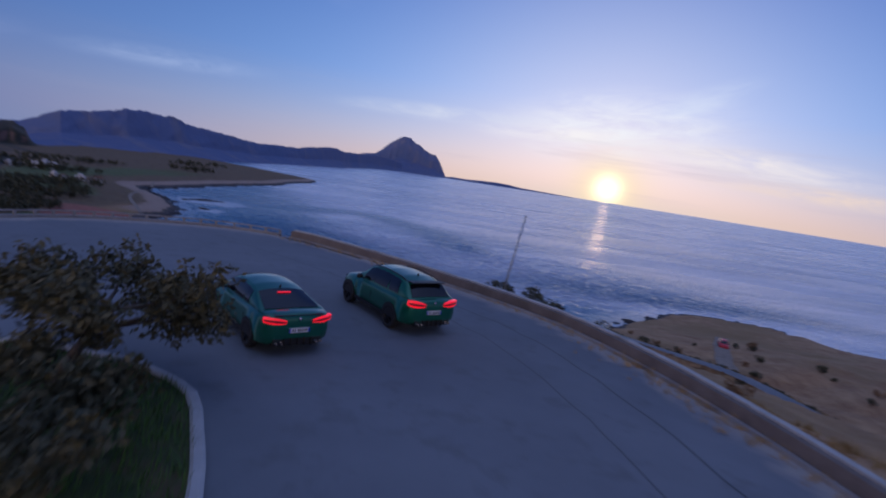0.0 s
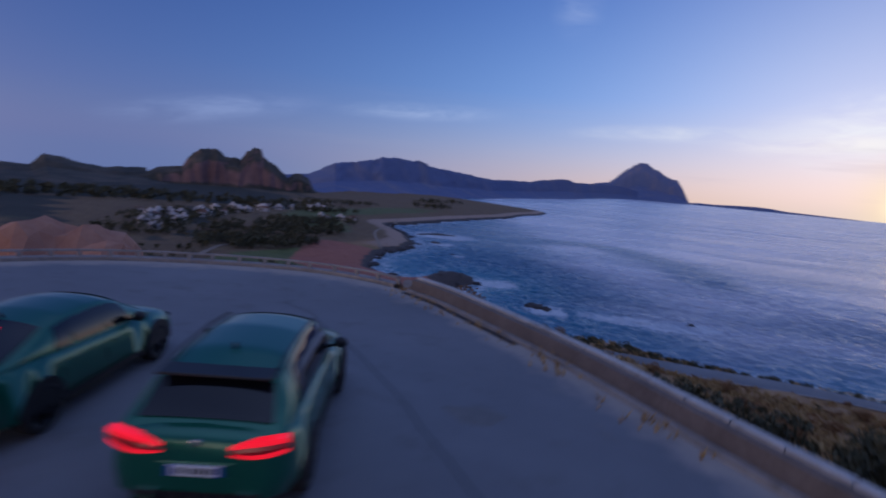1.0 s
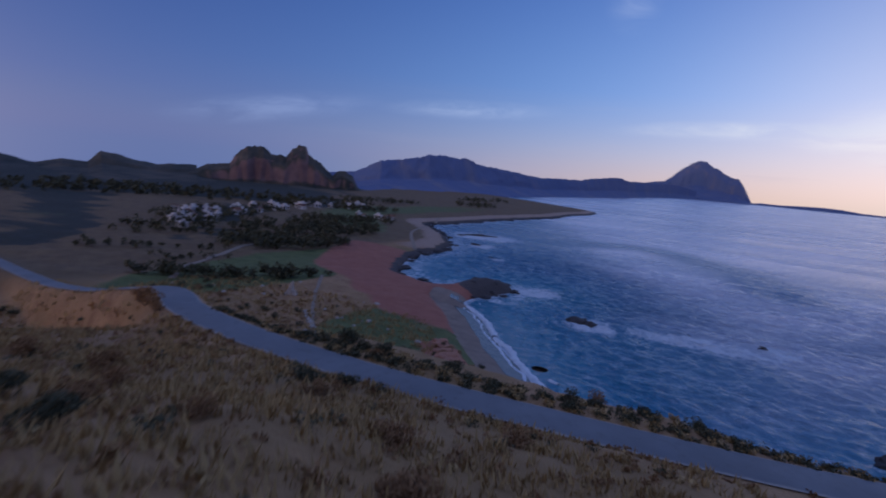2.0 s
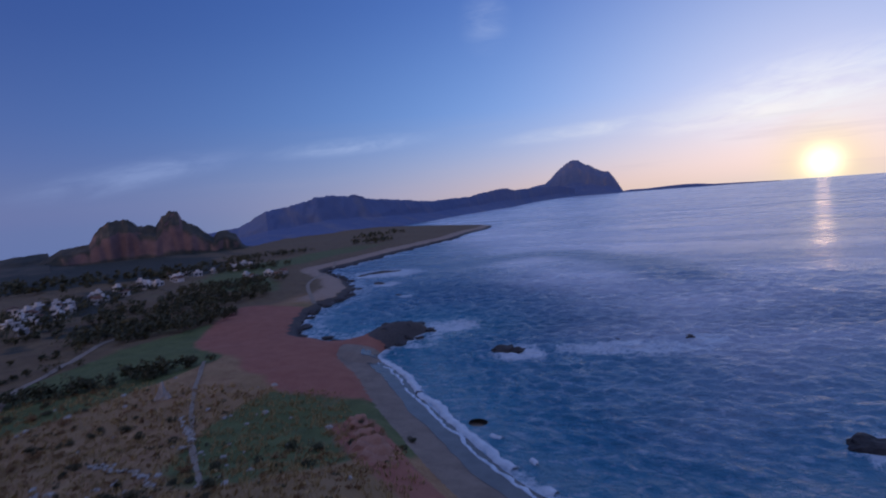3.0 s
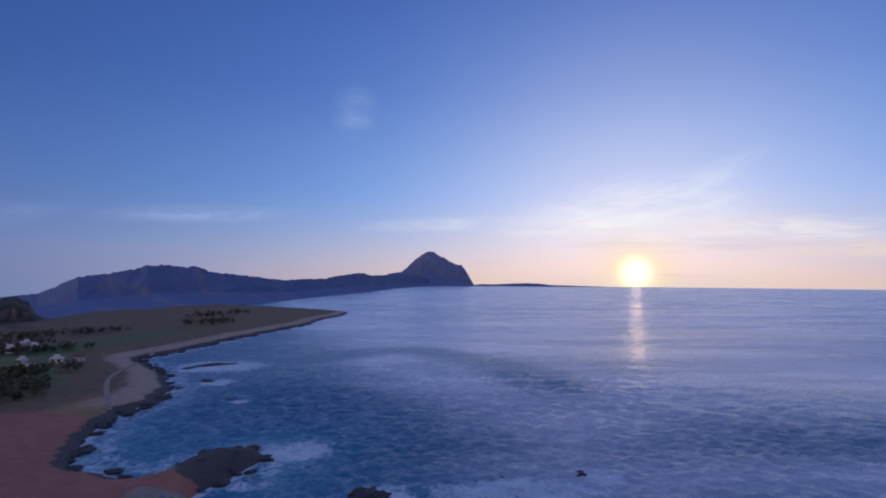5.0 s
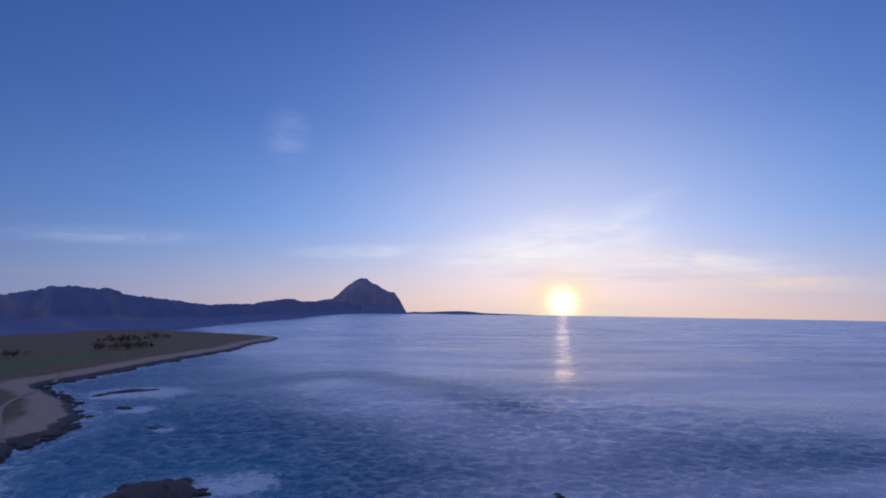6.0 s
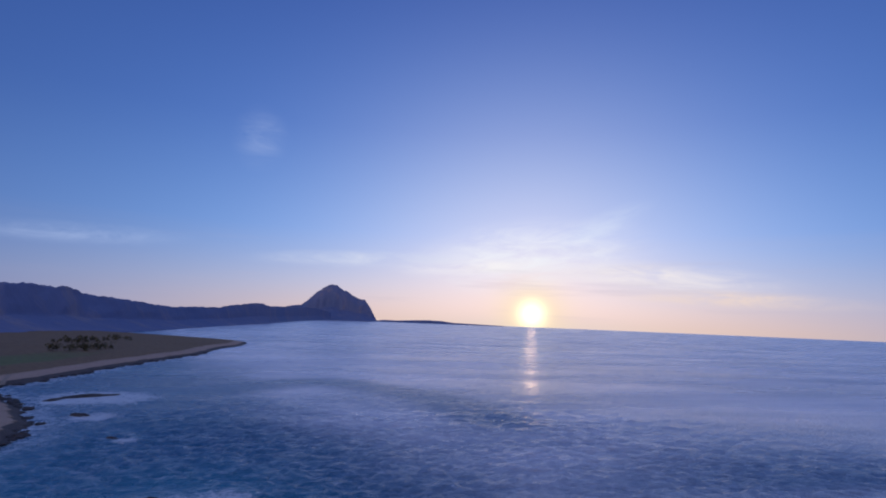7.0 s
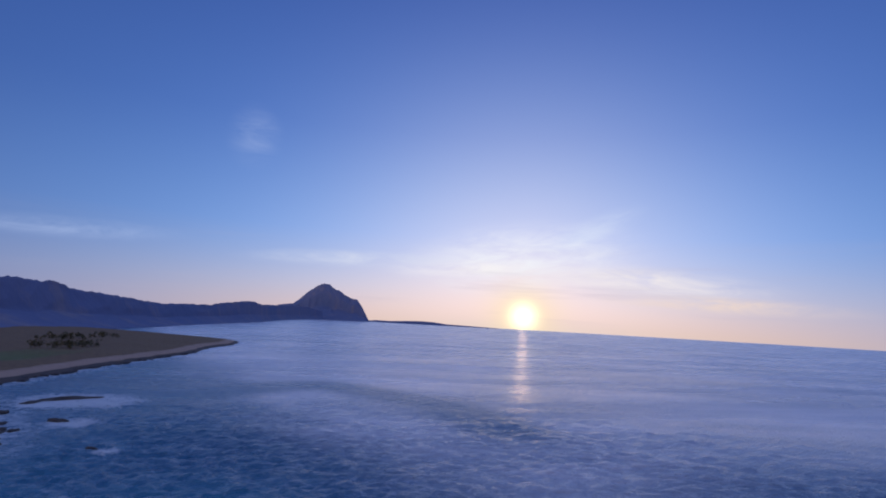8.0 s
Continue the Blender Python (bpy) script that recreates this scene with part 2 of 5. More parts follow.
def build_asphalt(N, bsdf, co):
    big, mid, fine = N.noise(co, 0.16, 5.0, 0.65), N.noise(co, 1.3, 5.0, 0.6), N.noise(co, 38.0, 3.0, 0.7)
    col = N.mix(N.ramp(big, [(0.35, 0.0), (0.66, 1.0)]), (0.130, 0.137, 0.150), (0.190, 0.198, 0.212))
    col = N.mix(N.math("MULTIPLY", N.ramp(mid, [(0.55, 0.0), (0.70, 1.0)]), 0.5), col, (0.095, 0.092, 0.092))
    col = N.mix(N.math("MULTIPLY", fine, 0.35), col, (0.23, 0.235, 0.245))
    # sand blown in along the edges
    edge = N.math("ADD", attribute(N, "edge"), N.math("MULTIPLY", N.math("SUBTRACT", mid, 0.5), 0.9))
    col = N.mix(N.ramp(edge, [(0.42, 0.0), (0.75, 0.85)]), col, (0.40, 0.345, 0.295))
    N.link(col, bsdf.inputs["Base Color"])
    bump(N, bsdf, N.math("ADD", fine, mid), 0.25, 0.01)


def build_mountain(N, bsdf, co):
    geo = N.add("ShaderNodeNewGeometry")
    sep = N.add("ShaderNodeSeparateXYZ")
    N.link(geo.outputs["Normal"], sep.inputs[0])
    a, b = N.noise(co, 0.012, 7.0, 0.65), N.noise(co, 0.06, 6.0, 0.65)
    scrub = N.mix(N.ramp(N.math("ADD", N.math("MULTIPLY", a, 0.5), N.math("MULTIPLY", b, 0.5)), [(0.4, 0.0), (0.6, 1.0)]), (0.024, 0.030, 0.024), (0.110, 0.085, 0.060))
    cliff = N.mix(N.ramp(b, [(0.35, 0.0), (0.65, 1.0)]), (0.145, 0.082, 0.080), (0.25, 0.148, 0.134))
    steep = N.math("ADD", N.math("SUBTRACT", 1.0, sep.outputs[2]), N.math("MULTIPLY", N.math("SUBTRACT", a, 0.5), 0.8))
    N.link(N.mix(N.ramp(steep, [(0.36, 0.0), (0.62, 1.0)]), scrub, cliff), bsdf.inputs["Base Color"])
    bump(N, bsdf, b, 0.5, 3.0)


def build_hazed_mountain(N, bsdf, co):
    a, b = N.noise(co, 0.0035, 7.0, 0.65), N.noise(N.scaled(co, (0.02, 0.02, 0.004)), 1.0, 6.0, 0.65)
    # the blue haze of distance is put into the rock colours
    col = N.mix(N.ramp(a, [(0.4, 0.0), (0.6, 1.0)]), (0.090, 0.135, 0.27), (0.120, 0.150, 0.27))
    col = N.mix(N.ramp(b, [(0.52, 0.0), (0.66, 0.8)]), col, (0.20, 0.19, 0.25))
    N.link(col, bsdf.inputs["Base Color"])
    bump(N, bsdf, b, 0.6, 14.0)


def build_paint(N, bsdf, co):
    flake = N.noise(co, 260.0, 2.0)
    N.link(N.mix(flake, (0.002, 0.092, 0.054), (0.004, 0.158, 0.092)), bsdf.inputs["Base Color"])
    bsdf.inputs["Coat Weight"].default_value = 0.6
    bsdf.inputs["Coat Roughness"].default_value = 0.06


def build_leaf(c1, c2):
    def build(N, bsdf, co):
        isl = N.add("ShaderNodeNewGeometry").outputs["Random Per Island"]
        v = N.noise(co, 1.1, 4.0)
        N.link(N.mix(N.math("MULTIPLY", N.math("ADD", isl, v), 0.5), c1, c2), bsdf.inputs["Base Color"])
    return build


M_GROUND = material("dry_ground", build_ground, 0.9)
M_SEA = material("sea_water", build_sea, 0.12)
M_ASPHALT = material("worn_asphalt", build_asphalt, 0.82)
M_MOUNT = material("rocky_mountain", build_mountain, 0.95)
M_FAR_HAZE = material("hazed_mountain", build_hazed_mountain, 0.95)
M_PAINT = material("green_metallic_paint", build_paint, 0.32, 0.40)
M_GLASS = plain("dark_tinted_glass", (0.006, 0.007, 0.010), 0.04)
M_TYRE = grain("tyre_rubber", (0.012, 0.012, 0.013), (0.022, 0.022, 0.023), 20.0, 0.8)
M_RIM = plain("dark_alloy", (0.045, 0.045, 0.050), 0.35, 0.9)
M_BLACK = plain("black_plastic", (0.012, 0.012, 0.013), 0.5)
M_CHROME = plain("chrome", (0.55, 0.55, 0.57), 0.15, 1.0)
M_LAMP = plain("red_lamp_glow", (0.90, 0.010, 0.028), 0.2, 0.0, 0.85)
M_LAMP_DIM = plain("red_lamp_glass", (0.30, 0.010, 0.015), 0.1, 0.0, 0.15)
M_PLATE = plain("white_plate", (0.72, 0.74, 0.78), 0.4)
M_BLUE = plain("blue_plate_band", (0.02, 0.06, 0.42), 0.4)
M_CONCRETE = grain("weathered_concrete", (0.24, 0.22, 0.205), (0.36, 0.33, 0.31), 1.6, 0.85, 0.4, 0.02, spot=(0.16, 0.14, 0.125))
M_COPING = grain("pale_coping_stone", (0.36, 0.35, 0.34), (0.50, 0.48, 0.46), 2.2, 0.8, 0.3, 0.01, spot=(0.26, 0.24, 0.22))
M_PLASTER = grain("brown_rendered_wall", (0.14, 0.112, 0.098), (0.21, 0.172, 0.152), 1.4, 0.9, 0.4, 0.02, spot=(0.13, 0.105, 0.09))
M_GRAVEL = grain("dusty_gravel", (0.22, 0.165, 0.12), (0.38, 0.30, 0.235), 2.6, 0.95, 0.7, 0.03, spot=(0.14, 0.10, 0.065))
M_TURF = grain("mossy_turf", (0.022, 0.040, 0.012), (0.075, 0.085, 0.030), 1.8, 0.95, 0.8, 0.04, spot=(0.10, 0.065, 0.035))
M_ROCK = grain("dark_sea_rock", (0.018, 0.016, 0.018), (0.075, 0.060, 0.055), 0.6, 0.75, 0.9, 0.3)
M_PALE = grain("pale_limestone", (0.34, 0.29, 0.25), (0.55, 0.48, 0.42), 0.9, 0.9, 0.7, 0.1)
M_BARK = grain("grey_bark", (0.07, 0.052, 0.040), (0.14, 0.11, 0.085), 6.0, 0.9, 0.9, 0.03)
M_HOUSE = grain("white_rendered_house", (0.55, 0.50, 0.47), (0.78, 0.73, 0.69), 0.25, 0.85, 0.2, 0.02)
M_ROOF = grain("clay_roof", (0.26, 0.13, 0.09), (0.38, 0.21, 0.15), 0.8, 0.9, 0.4, 0.05)
M_DARKWIN = plain("dark_opening", (0.02, 0.02, 0.025), 0.3)
M_LEAF = material("olive_leaves", build_leaf((0.030, 0.036, 0.014), (0.140, 0.115, 0.050)), 0.7)
M_SCRUB = material("dark_scrub_leaves", build_leaf((0.026, 0.034, 0.014), (0.115, 0.096, 0.042)), 0.8)
M_DRYBUSH = material("dry_bush_twigs", build_leaf((0.13, 0.062, 0.024), (0.42, 0.22, 0.090)), 0.9)
M_TUFT = material("dry_grass_blades", build_leaf((0.24, 0.145, 0.055), (0.62, 0.41, 0.170)), 0.9)
M_LAWN = material("green_grass_blades", build_leaf((0.028, 0.085, 0.012), (0.085, 0.190, 0.032)), 0.8)
M_STEEL = grain("galvanised_steel", (0.26, 0.27, 0.28), (0.36, 0.37, 0.38), 5.0, 0.5, 0.1, 0.005, 0.7)
M_RED = plain("red_car_paint", (0.55, 0.02, 0.03), 0.35)
M_FOAM = grain("white_surf", (0.50, 0.56, 0.62), (0.72, 0.76, 0.80), 0.8, 0.8, 0.6, 0.05)
M_WETSAND = grain("wet_sand", (0.075, 0.066, 0.062), (0.13, 0.115, 0.105), 0.4, 0.25, 0.1, 0.01)


# ---------------------------------------------------------------- building helpers
def mesh_from(name, verts, faces, mat, smooth=False):
    me = bpy.data.meshes.new(name)
    me.from_pydata([tuple(v) for v in verts], [], [tuple(f) for f in faces])
    me.materials.append(mat)
    me.update()
    if smooth:
        me.shade_smooth()
    return me


def link_bm(name, bm, mat, smooth=False):
    me = bpy.data.meshes.new(name)
    bmesh.ops.recalc_face_normals(bm, faces=bm.faces)
    bm.to_mesh(me)
    bm.free()
    me.materials.append(mat)
    if smooth:
        me.shade_smooth()
    return me


def part(name, data, parent, label=""):
    ob = new(name, data)
    ob.parent = parent
    return tagged(ob, label) if label else ob


def bevel(ob, width, segments=2):
    m = ob.modifiers.new("bevel", "BEVEL")
    m.width, m.segments, m.limit_method = width, segments, "ANGLE"
    return ob


def add_box(bm, lo, hi, m=None):
    vs = [bm.verts.new((x, y, z)) for z in (lo[2], hi[2]) for y in (lo[1], hi[1]) for x in (lo[0], hi[0])]
    for f in ((0, 2, 3, 1), (4, 5, 7, 6), (0, 1, 5, 4), (2, 6, 7, 3), (0, 4, 6, 2), (1, 3, 7, 5)):
        bm.faces.new([vs[i] for i in f])
    if m is not None:
        bmesh.ops.transform(bm, matrix=m, verts=vs)
    return vs


def box_mesh(name, lo, hi, mat):
    bm = bmesh.new()
    add_box(bm, lo, hi)
    return link_bm(name, bm, mat)


def spline(points, step):
    """Points along a smooth curve through the given ones, about step apart."""
    P = np.array(points, float)
    out = []
    for i in range(len(P) - 1):
        p0, p1, p2, p3 = P[max(i - 1, 0)], P[i], P[i + 1], P[min(i + 2, len(P) - 1)]
        n = max(2, int(np.linalg.norm((p2 - p1)[:2]) / step))
        for s in np.arange(n) / n:
            out.append(0.5 * (2 * p1 + (p2 - p0) * s + (2 * p0 - 5 * p1 + 4 * p2 - p3) * s ** 2 + (3 * p1 - p0 - 3 * p2 + p3) * s ** 3))
    out.append(P[-1])
    return np.array(out)


def dist_to(line, x, y):
    """Distance of the points to a polyline, the nearest segment and the place on it."""
    best = np.full(x.shape, 1e9)
    where = np.zeros(x.shape)
    for i in range(len(line) - 1):
        a, b = line[i, :2], line[i + 1, :2]
        ab = b - a
        s = np.clip(((x - a[0]) * ab[0] + (y - a[1]) * ab[1]) / max(ab @ ab, 1e-9), 0, 1)
        d = np.hypot(x - a[0] - s * ab[0], y - a[1] - s * ab[1])
        m = d < best
        best[m], where[m] = d[m], (i + s)[m]
    return best, where


def inside(poly, x, y):
    c = np.zeros(x.shape, bool)
    j = len(poly) - 1
    for i in range(len(poly)):
        (x0, y0), (x1, y1) = poly[i, :2], poly[j, :2]
        if y0 != y1:
            c ^= ((y0 > y) != (y1 > y)) & (x < (x1 - x0) * (y - y0) / (y1 - y0) + x0)
        j = i
    return c


def wobble(x, y, scale, seed=0.0, octaves=4):
    """Cheap smooth noise of about -1 to 1 on arrays."""
    v, a, s = np.zeros(x.shape), 0.5, scale
    for o in range(octaves):
        k = seed * 1.7 + o * 2.3
        v += a * (np.sin(x / s + 1.9 * np.sin(y / s * 0.73 + k) + k) * np.cos(y / s * 1.13 + 1.4 * np.sin(x / s * 0.61 - k) + 2 * k))
        a, s = a * 0.55, s * 0.47
    return v


def smooth_step(x, a, b):
    t = np.clip((x - a) / (b - a), 0, 1)
    return t * t * (3 - 2 * t)


# ---------------------------------------------------------------- plan of the coast
TERRACE_Z = 29.5
COAST = spline([(-420, 860), (-235, 790), (-150, 730), (-98, 672), (-106, 560), (-110, 498), (-118, 455), (-128, 400), (-134, 352), (-140, 312),
                (-122, 288), (-99, 256), (-92, 232), (-93, 212), (-89, 192), (-79, 172), (-64, 166), (-54, 174), (-46, 181), (-45, 170), (-51, 157),
                (-42, 144), (-30, 126), (-21, 114), (-12, 103), (-2, 95), (12, 93), (32, 104), (62, 132), (93, 156), (128, 150), (150, 118), (172, 0), (180, -400)], 4.0)
rough_edge = wobble(COAST[:, 0], COAST[:, 1], 7.0, 3.0)
beach = (COAST[:, 1] < 156) & (COAST[:, 0] < 0)
COAST[:, 0] += np.where(beach, 0.6, 3.0) * rough_edge
COAST[:, 1] += np.where(beach, 0.6, 3.0) * wobble(COAST[:, 1], COAST[:, 0], 6.0, 8.0)
LAND = np.vstack([COAST, [(180, -2000), (-4900, -2000), (-4900, 9500)]])
OUTER = spline([(10.3, -60), (10.2, -20), (10.1, 0), (9.9, 8), (9.3, 12.4), (8.4, 15.8), (7.1, 18.8), (5.3, 21.2), (2.95, 23.7), (0.5, 26.2), (-2.1, 28.4), (-4.5, 30.2), (-7.0, 31.1), (-9.8, 31.0),
                (-13.0, 29.6), (-16.2, 27.0), (-18.6, 22.4), (-20.4, 16.5), (-24, 8), (-31, -5), (-42, -22)], 0.8)
TERRACE = np.vstack([OUTER, [(-42, -60)]])
ROAD = spline([(-140, 92, 5), (-100, 82, 8), (-72, 73, 13), (-55, 67.3, 17.3), (-46, 64.3, 19.4), (-40.5, 61.6, 20.2), (-36, 58.6, 20.8), (-31, 56.9, 21), (-24, 55.9, 21), (-14, 55.6, 21), (-4, 57.2, 20.6), (7, 60.7, 19.6),
               (20, 66.5, 18), (34, 73.5, 15), (47, 77, 12), (57, 73, 10.6), (61, 58, 10), (62, 40, 10.6), (68, 10, 12), (85, -50, 13)], 1.5)


def terrain(x, y):
    """Height of the ground, and how far inland a point lies."""
    d, _ = dist_to(COAST, x, y)
    land = inside(LAND, x, y)
    sd = np.where(land, d, -d)
    plain_z = 0.35 + 1.5 * (1 - np.exp(-np.maximum(sd, 0) / 2.5)) + 2.6 * (1 - np.exp(-np.maximum(sd, 0) / 45))
    dt, _ = dist_to(OUTER, x, y)
    dt = np.where(inside(TERRACE, x, y), 0, dt)
    hill = np.interp(dt, [0, 0.6, 3, 12, 24, 33, 48, 72, 110], [TERRACE_Z - 0.1, TERRACE_Z - 0.5, 28.2, 25.0, 21.6, 20.2, 12.0, 4.5, 0])
    hill = hill + 0.5 * wobble(x, y, 4.0, 5.0) * smooth_step(dt, 1.0, 6)
    hill = np.maximum(hill, (8.6 + 1.6 * wobble(x, y, 13.0, 2.0)) * smooth_step(x, 6, 40) * (0.25 + 0.75 * smooth_step(-y, -140, -85)))
    cliff_cap = np.interp(sd, [0, 8, 10.5, 13, 24, 60], [0.0, 1.2, 2.6, 5.5, 10.0, 60])
    rocky_cap = np.interp(sd, [0, 2, 8, 20, 50], [0.2, 1.6, 5.5, 11, 60])
    cap = cliff_cap + (rocky_cap - cliff_cap) * smooth_step(x, -6, 8)
    up = np.where(y < 150, cap, 1e9)
    z = np.where(sd > 0, np.minimum(np.maximum(hill, plain_z), np.maximum(up, 0.1)), 0)
    head = np.exp(-(((x + 51) / 7) ** 2 + ((y - 174) / 9) ** 2))
    z = z + np.where(sd > 0, 2.2 * head * smooth_step(sd, 0, 2), 0)
    z = z + np.where(sd > 0, smooth_step(sd, 8, 20) * (0.35 * wobble(x, y, 5.0, 1.0) + 0.8 * wobble(x, y, 23.0, 4.0)) * (dt > 2), 0)
    z = np.where(sd > 0, z, np.maximum(-5.0, sd * 0.16 - 0.1))
    # the land sinks again behind the mountains
    r, az = np.hypot(x, y - 40), np.degrees(np.arctan2(x, y - 40))
    z = z - 0.13 * np.maximum(r - 570, 0) * smooth_step(-az, 31, 36) * (sd > 0)
    rd, rs = dist_to(ROAD, x, y)
    rz = np.interp(rs, np.arange(len(ROAD)), ROAD[:, 2])
    w = 1 - smooth_step(rd, 1.7, 4.5)
    z = z * (1 - w) + (rz - 0.10) * w
    return z, sd, dt, rd


def axis_lines(*bands):
    v = [np.arange(a, b, s) for a, b, s in bands]
    return np.concatenate(v + [[bands[-1][1]]])


def make_ground():
    xs = axis_lines((-3400, -900, 160), (-900, -180, 11), (-180, -62, 2.0), (-62, 40, 0.9), (40, 130, 2.4), (130, 260, 13))
    ys = axis_lines((-1900, -100, 120), (-100, 10, 4.0), (10, 120, 0.9), (120, 320, 2.0), (320, 960, 8))
    X, Y = np.meshgrid(xs, ys)
    x, y = X.ravel(), Y.ravel()
    z, sd, dt, rd = terrain(x, y)
    z = np.where(inside(TERRACE, x, y), TERRACE_Z - 0.35, z)
    nx, ny = len(xs), len(ys)
    i = np.arange((ny - 1) * (nx - 1))
    a = i // (nx - 1) * nx + i % (nx - 1)
    ok = np.maximum.reduce([sd[a], sd[a + 1], sd[a + nx], sd[a + nx + 1]]) > -40
    a = a[ok]
    faces = np.stack([a, a + 1, a + nx + 1, a + nx], 1)
    me = mesh_from("ground", np.stack([x, y, z], 1), faces.tolist(), M_GROUND, True)
    n1 = 0.5 + 0.5 * wobble(x, y, 16.0, 6.0)
    red = smooth_step(-np.abs(y - 164), -48, -34) * smooth_step(-sd, -30, -20) * (x < -38)
    red = np.maximum(red, smooth_step(-np.hypot((x + 60) / 19, (y - 152) / 22), -1.15, -0.8) * 0.95)
    red = np.maximum(red, 0.75 * smooth_step(-np.abs(sd - 12), -9, -4) * (y > 60) * (y < 130) * (x < 0) * smooth_step(z, 1.5, 4))
    grass = smooth_step(-np.hypot((x + 42) / 18, (y - 112) / 26), -1.15, -0.75)
    grass = np.maximum(grass, smooth_step(-np.hypot((x + 98) / 17, (y - 150) / 62), -1.1, -0.8) * (1 - red))
    grass = np.maximum(grass, 0.62 * smooth_step(-np.abs(sd - 45), -26, -10) * smooth_step(y, 215, 240) * smooth_step(-y, -560, -380))
    grass = np.maximum(grass, 0.45 * n1 * (x < -110) * (y < 300))
    grass = np.maximum(grass, 0.14 * n1 * (dt > 0) * (dt < 60) * (x < 8))
    pale = smooth_step(-sd, -20, -8) * smooth_step(y, 195, 225) * (sd > 1.5) * 0.72
    pale = np.maximum(pale, 0.30 * smooth_step(-np.hypot((x + 62) / 30, (y - 88) / 20), -1.2, -0.6) * (0.6 + 0.6 * n1))
    sand = smooth_step(-sd, -9.4, -7.6) * (y < 157) * (x < -4) * (y > 90)
    steep = smooth_step(-sd, -3.2, -1.6) * ((y > 160) | (x > -2)) * (sd > -30)
    head = smooth_step(-np.hypot((x + 50) / 8, (y - 173) / 11), -1.2, -0.9) * smooth_step(z, 0.5, 1.5) * smooth_step(x, -60, -54)
    field = np.maximum(smooth_step(-x, 92, 125) * (0.75 + 0.4 * n1), (0.55 + 0.3 * n1) * smooth_step(y, 190, 250))
    r, az = np.hypot(x, y - 40), np.degrees(np.arctan2(x, y - 40))
    wood = smooth_step(r + 30 * wobble(x, y, 30.0, 2.0), 310, 350) * smooth_step(-az + 5 * wobble(x, y, 22.0, 7.0), 33, 41)
    wood = np.maximum(wood, 0.62 * smooth_step(wobble(x, y, 26.0, 12.0), 0.05, 0.3) * (x < -120) * (az < -36))
    for name, v in (("field", field), ("wood", wood), ("red", red), ("grass", grass), ("pale", pale), ("sand", sand), ("rock", np.maximum(steep, head))):
        at = me.attributes.new(name, "FLOAT", "POINT")
        at.data.foreach_set("value", np.clip(v, 0, 1).astype(np.float32))
    tagged(new("ground", me), "dry grassy hillside and coastal plain with red earth", "ground", kind="structure")


ROCKS = [(-21, 158.5, 4.6, 2.4, 1.2), (-17.5, 158, 2.4, 1.6, 0.8), (20, 168, 3.0, 1.6, 0.5), (4, 166, 1.6, 1.0, 0.4), (30, 116, 4.0, 2.6, 1.4), (-101, 298, 14, 2.6, 0.9),
         (-108, 290, 6, 2.2, 0.7), (-89, 262, 5, 2.0, 0.8), (-70, 232, 2.2, 1.2, 0.5)]


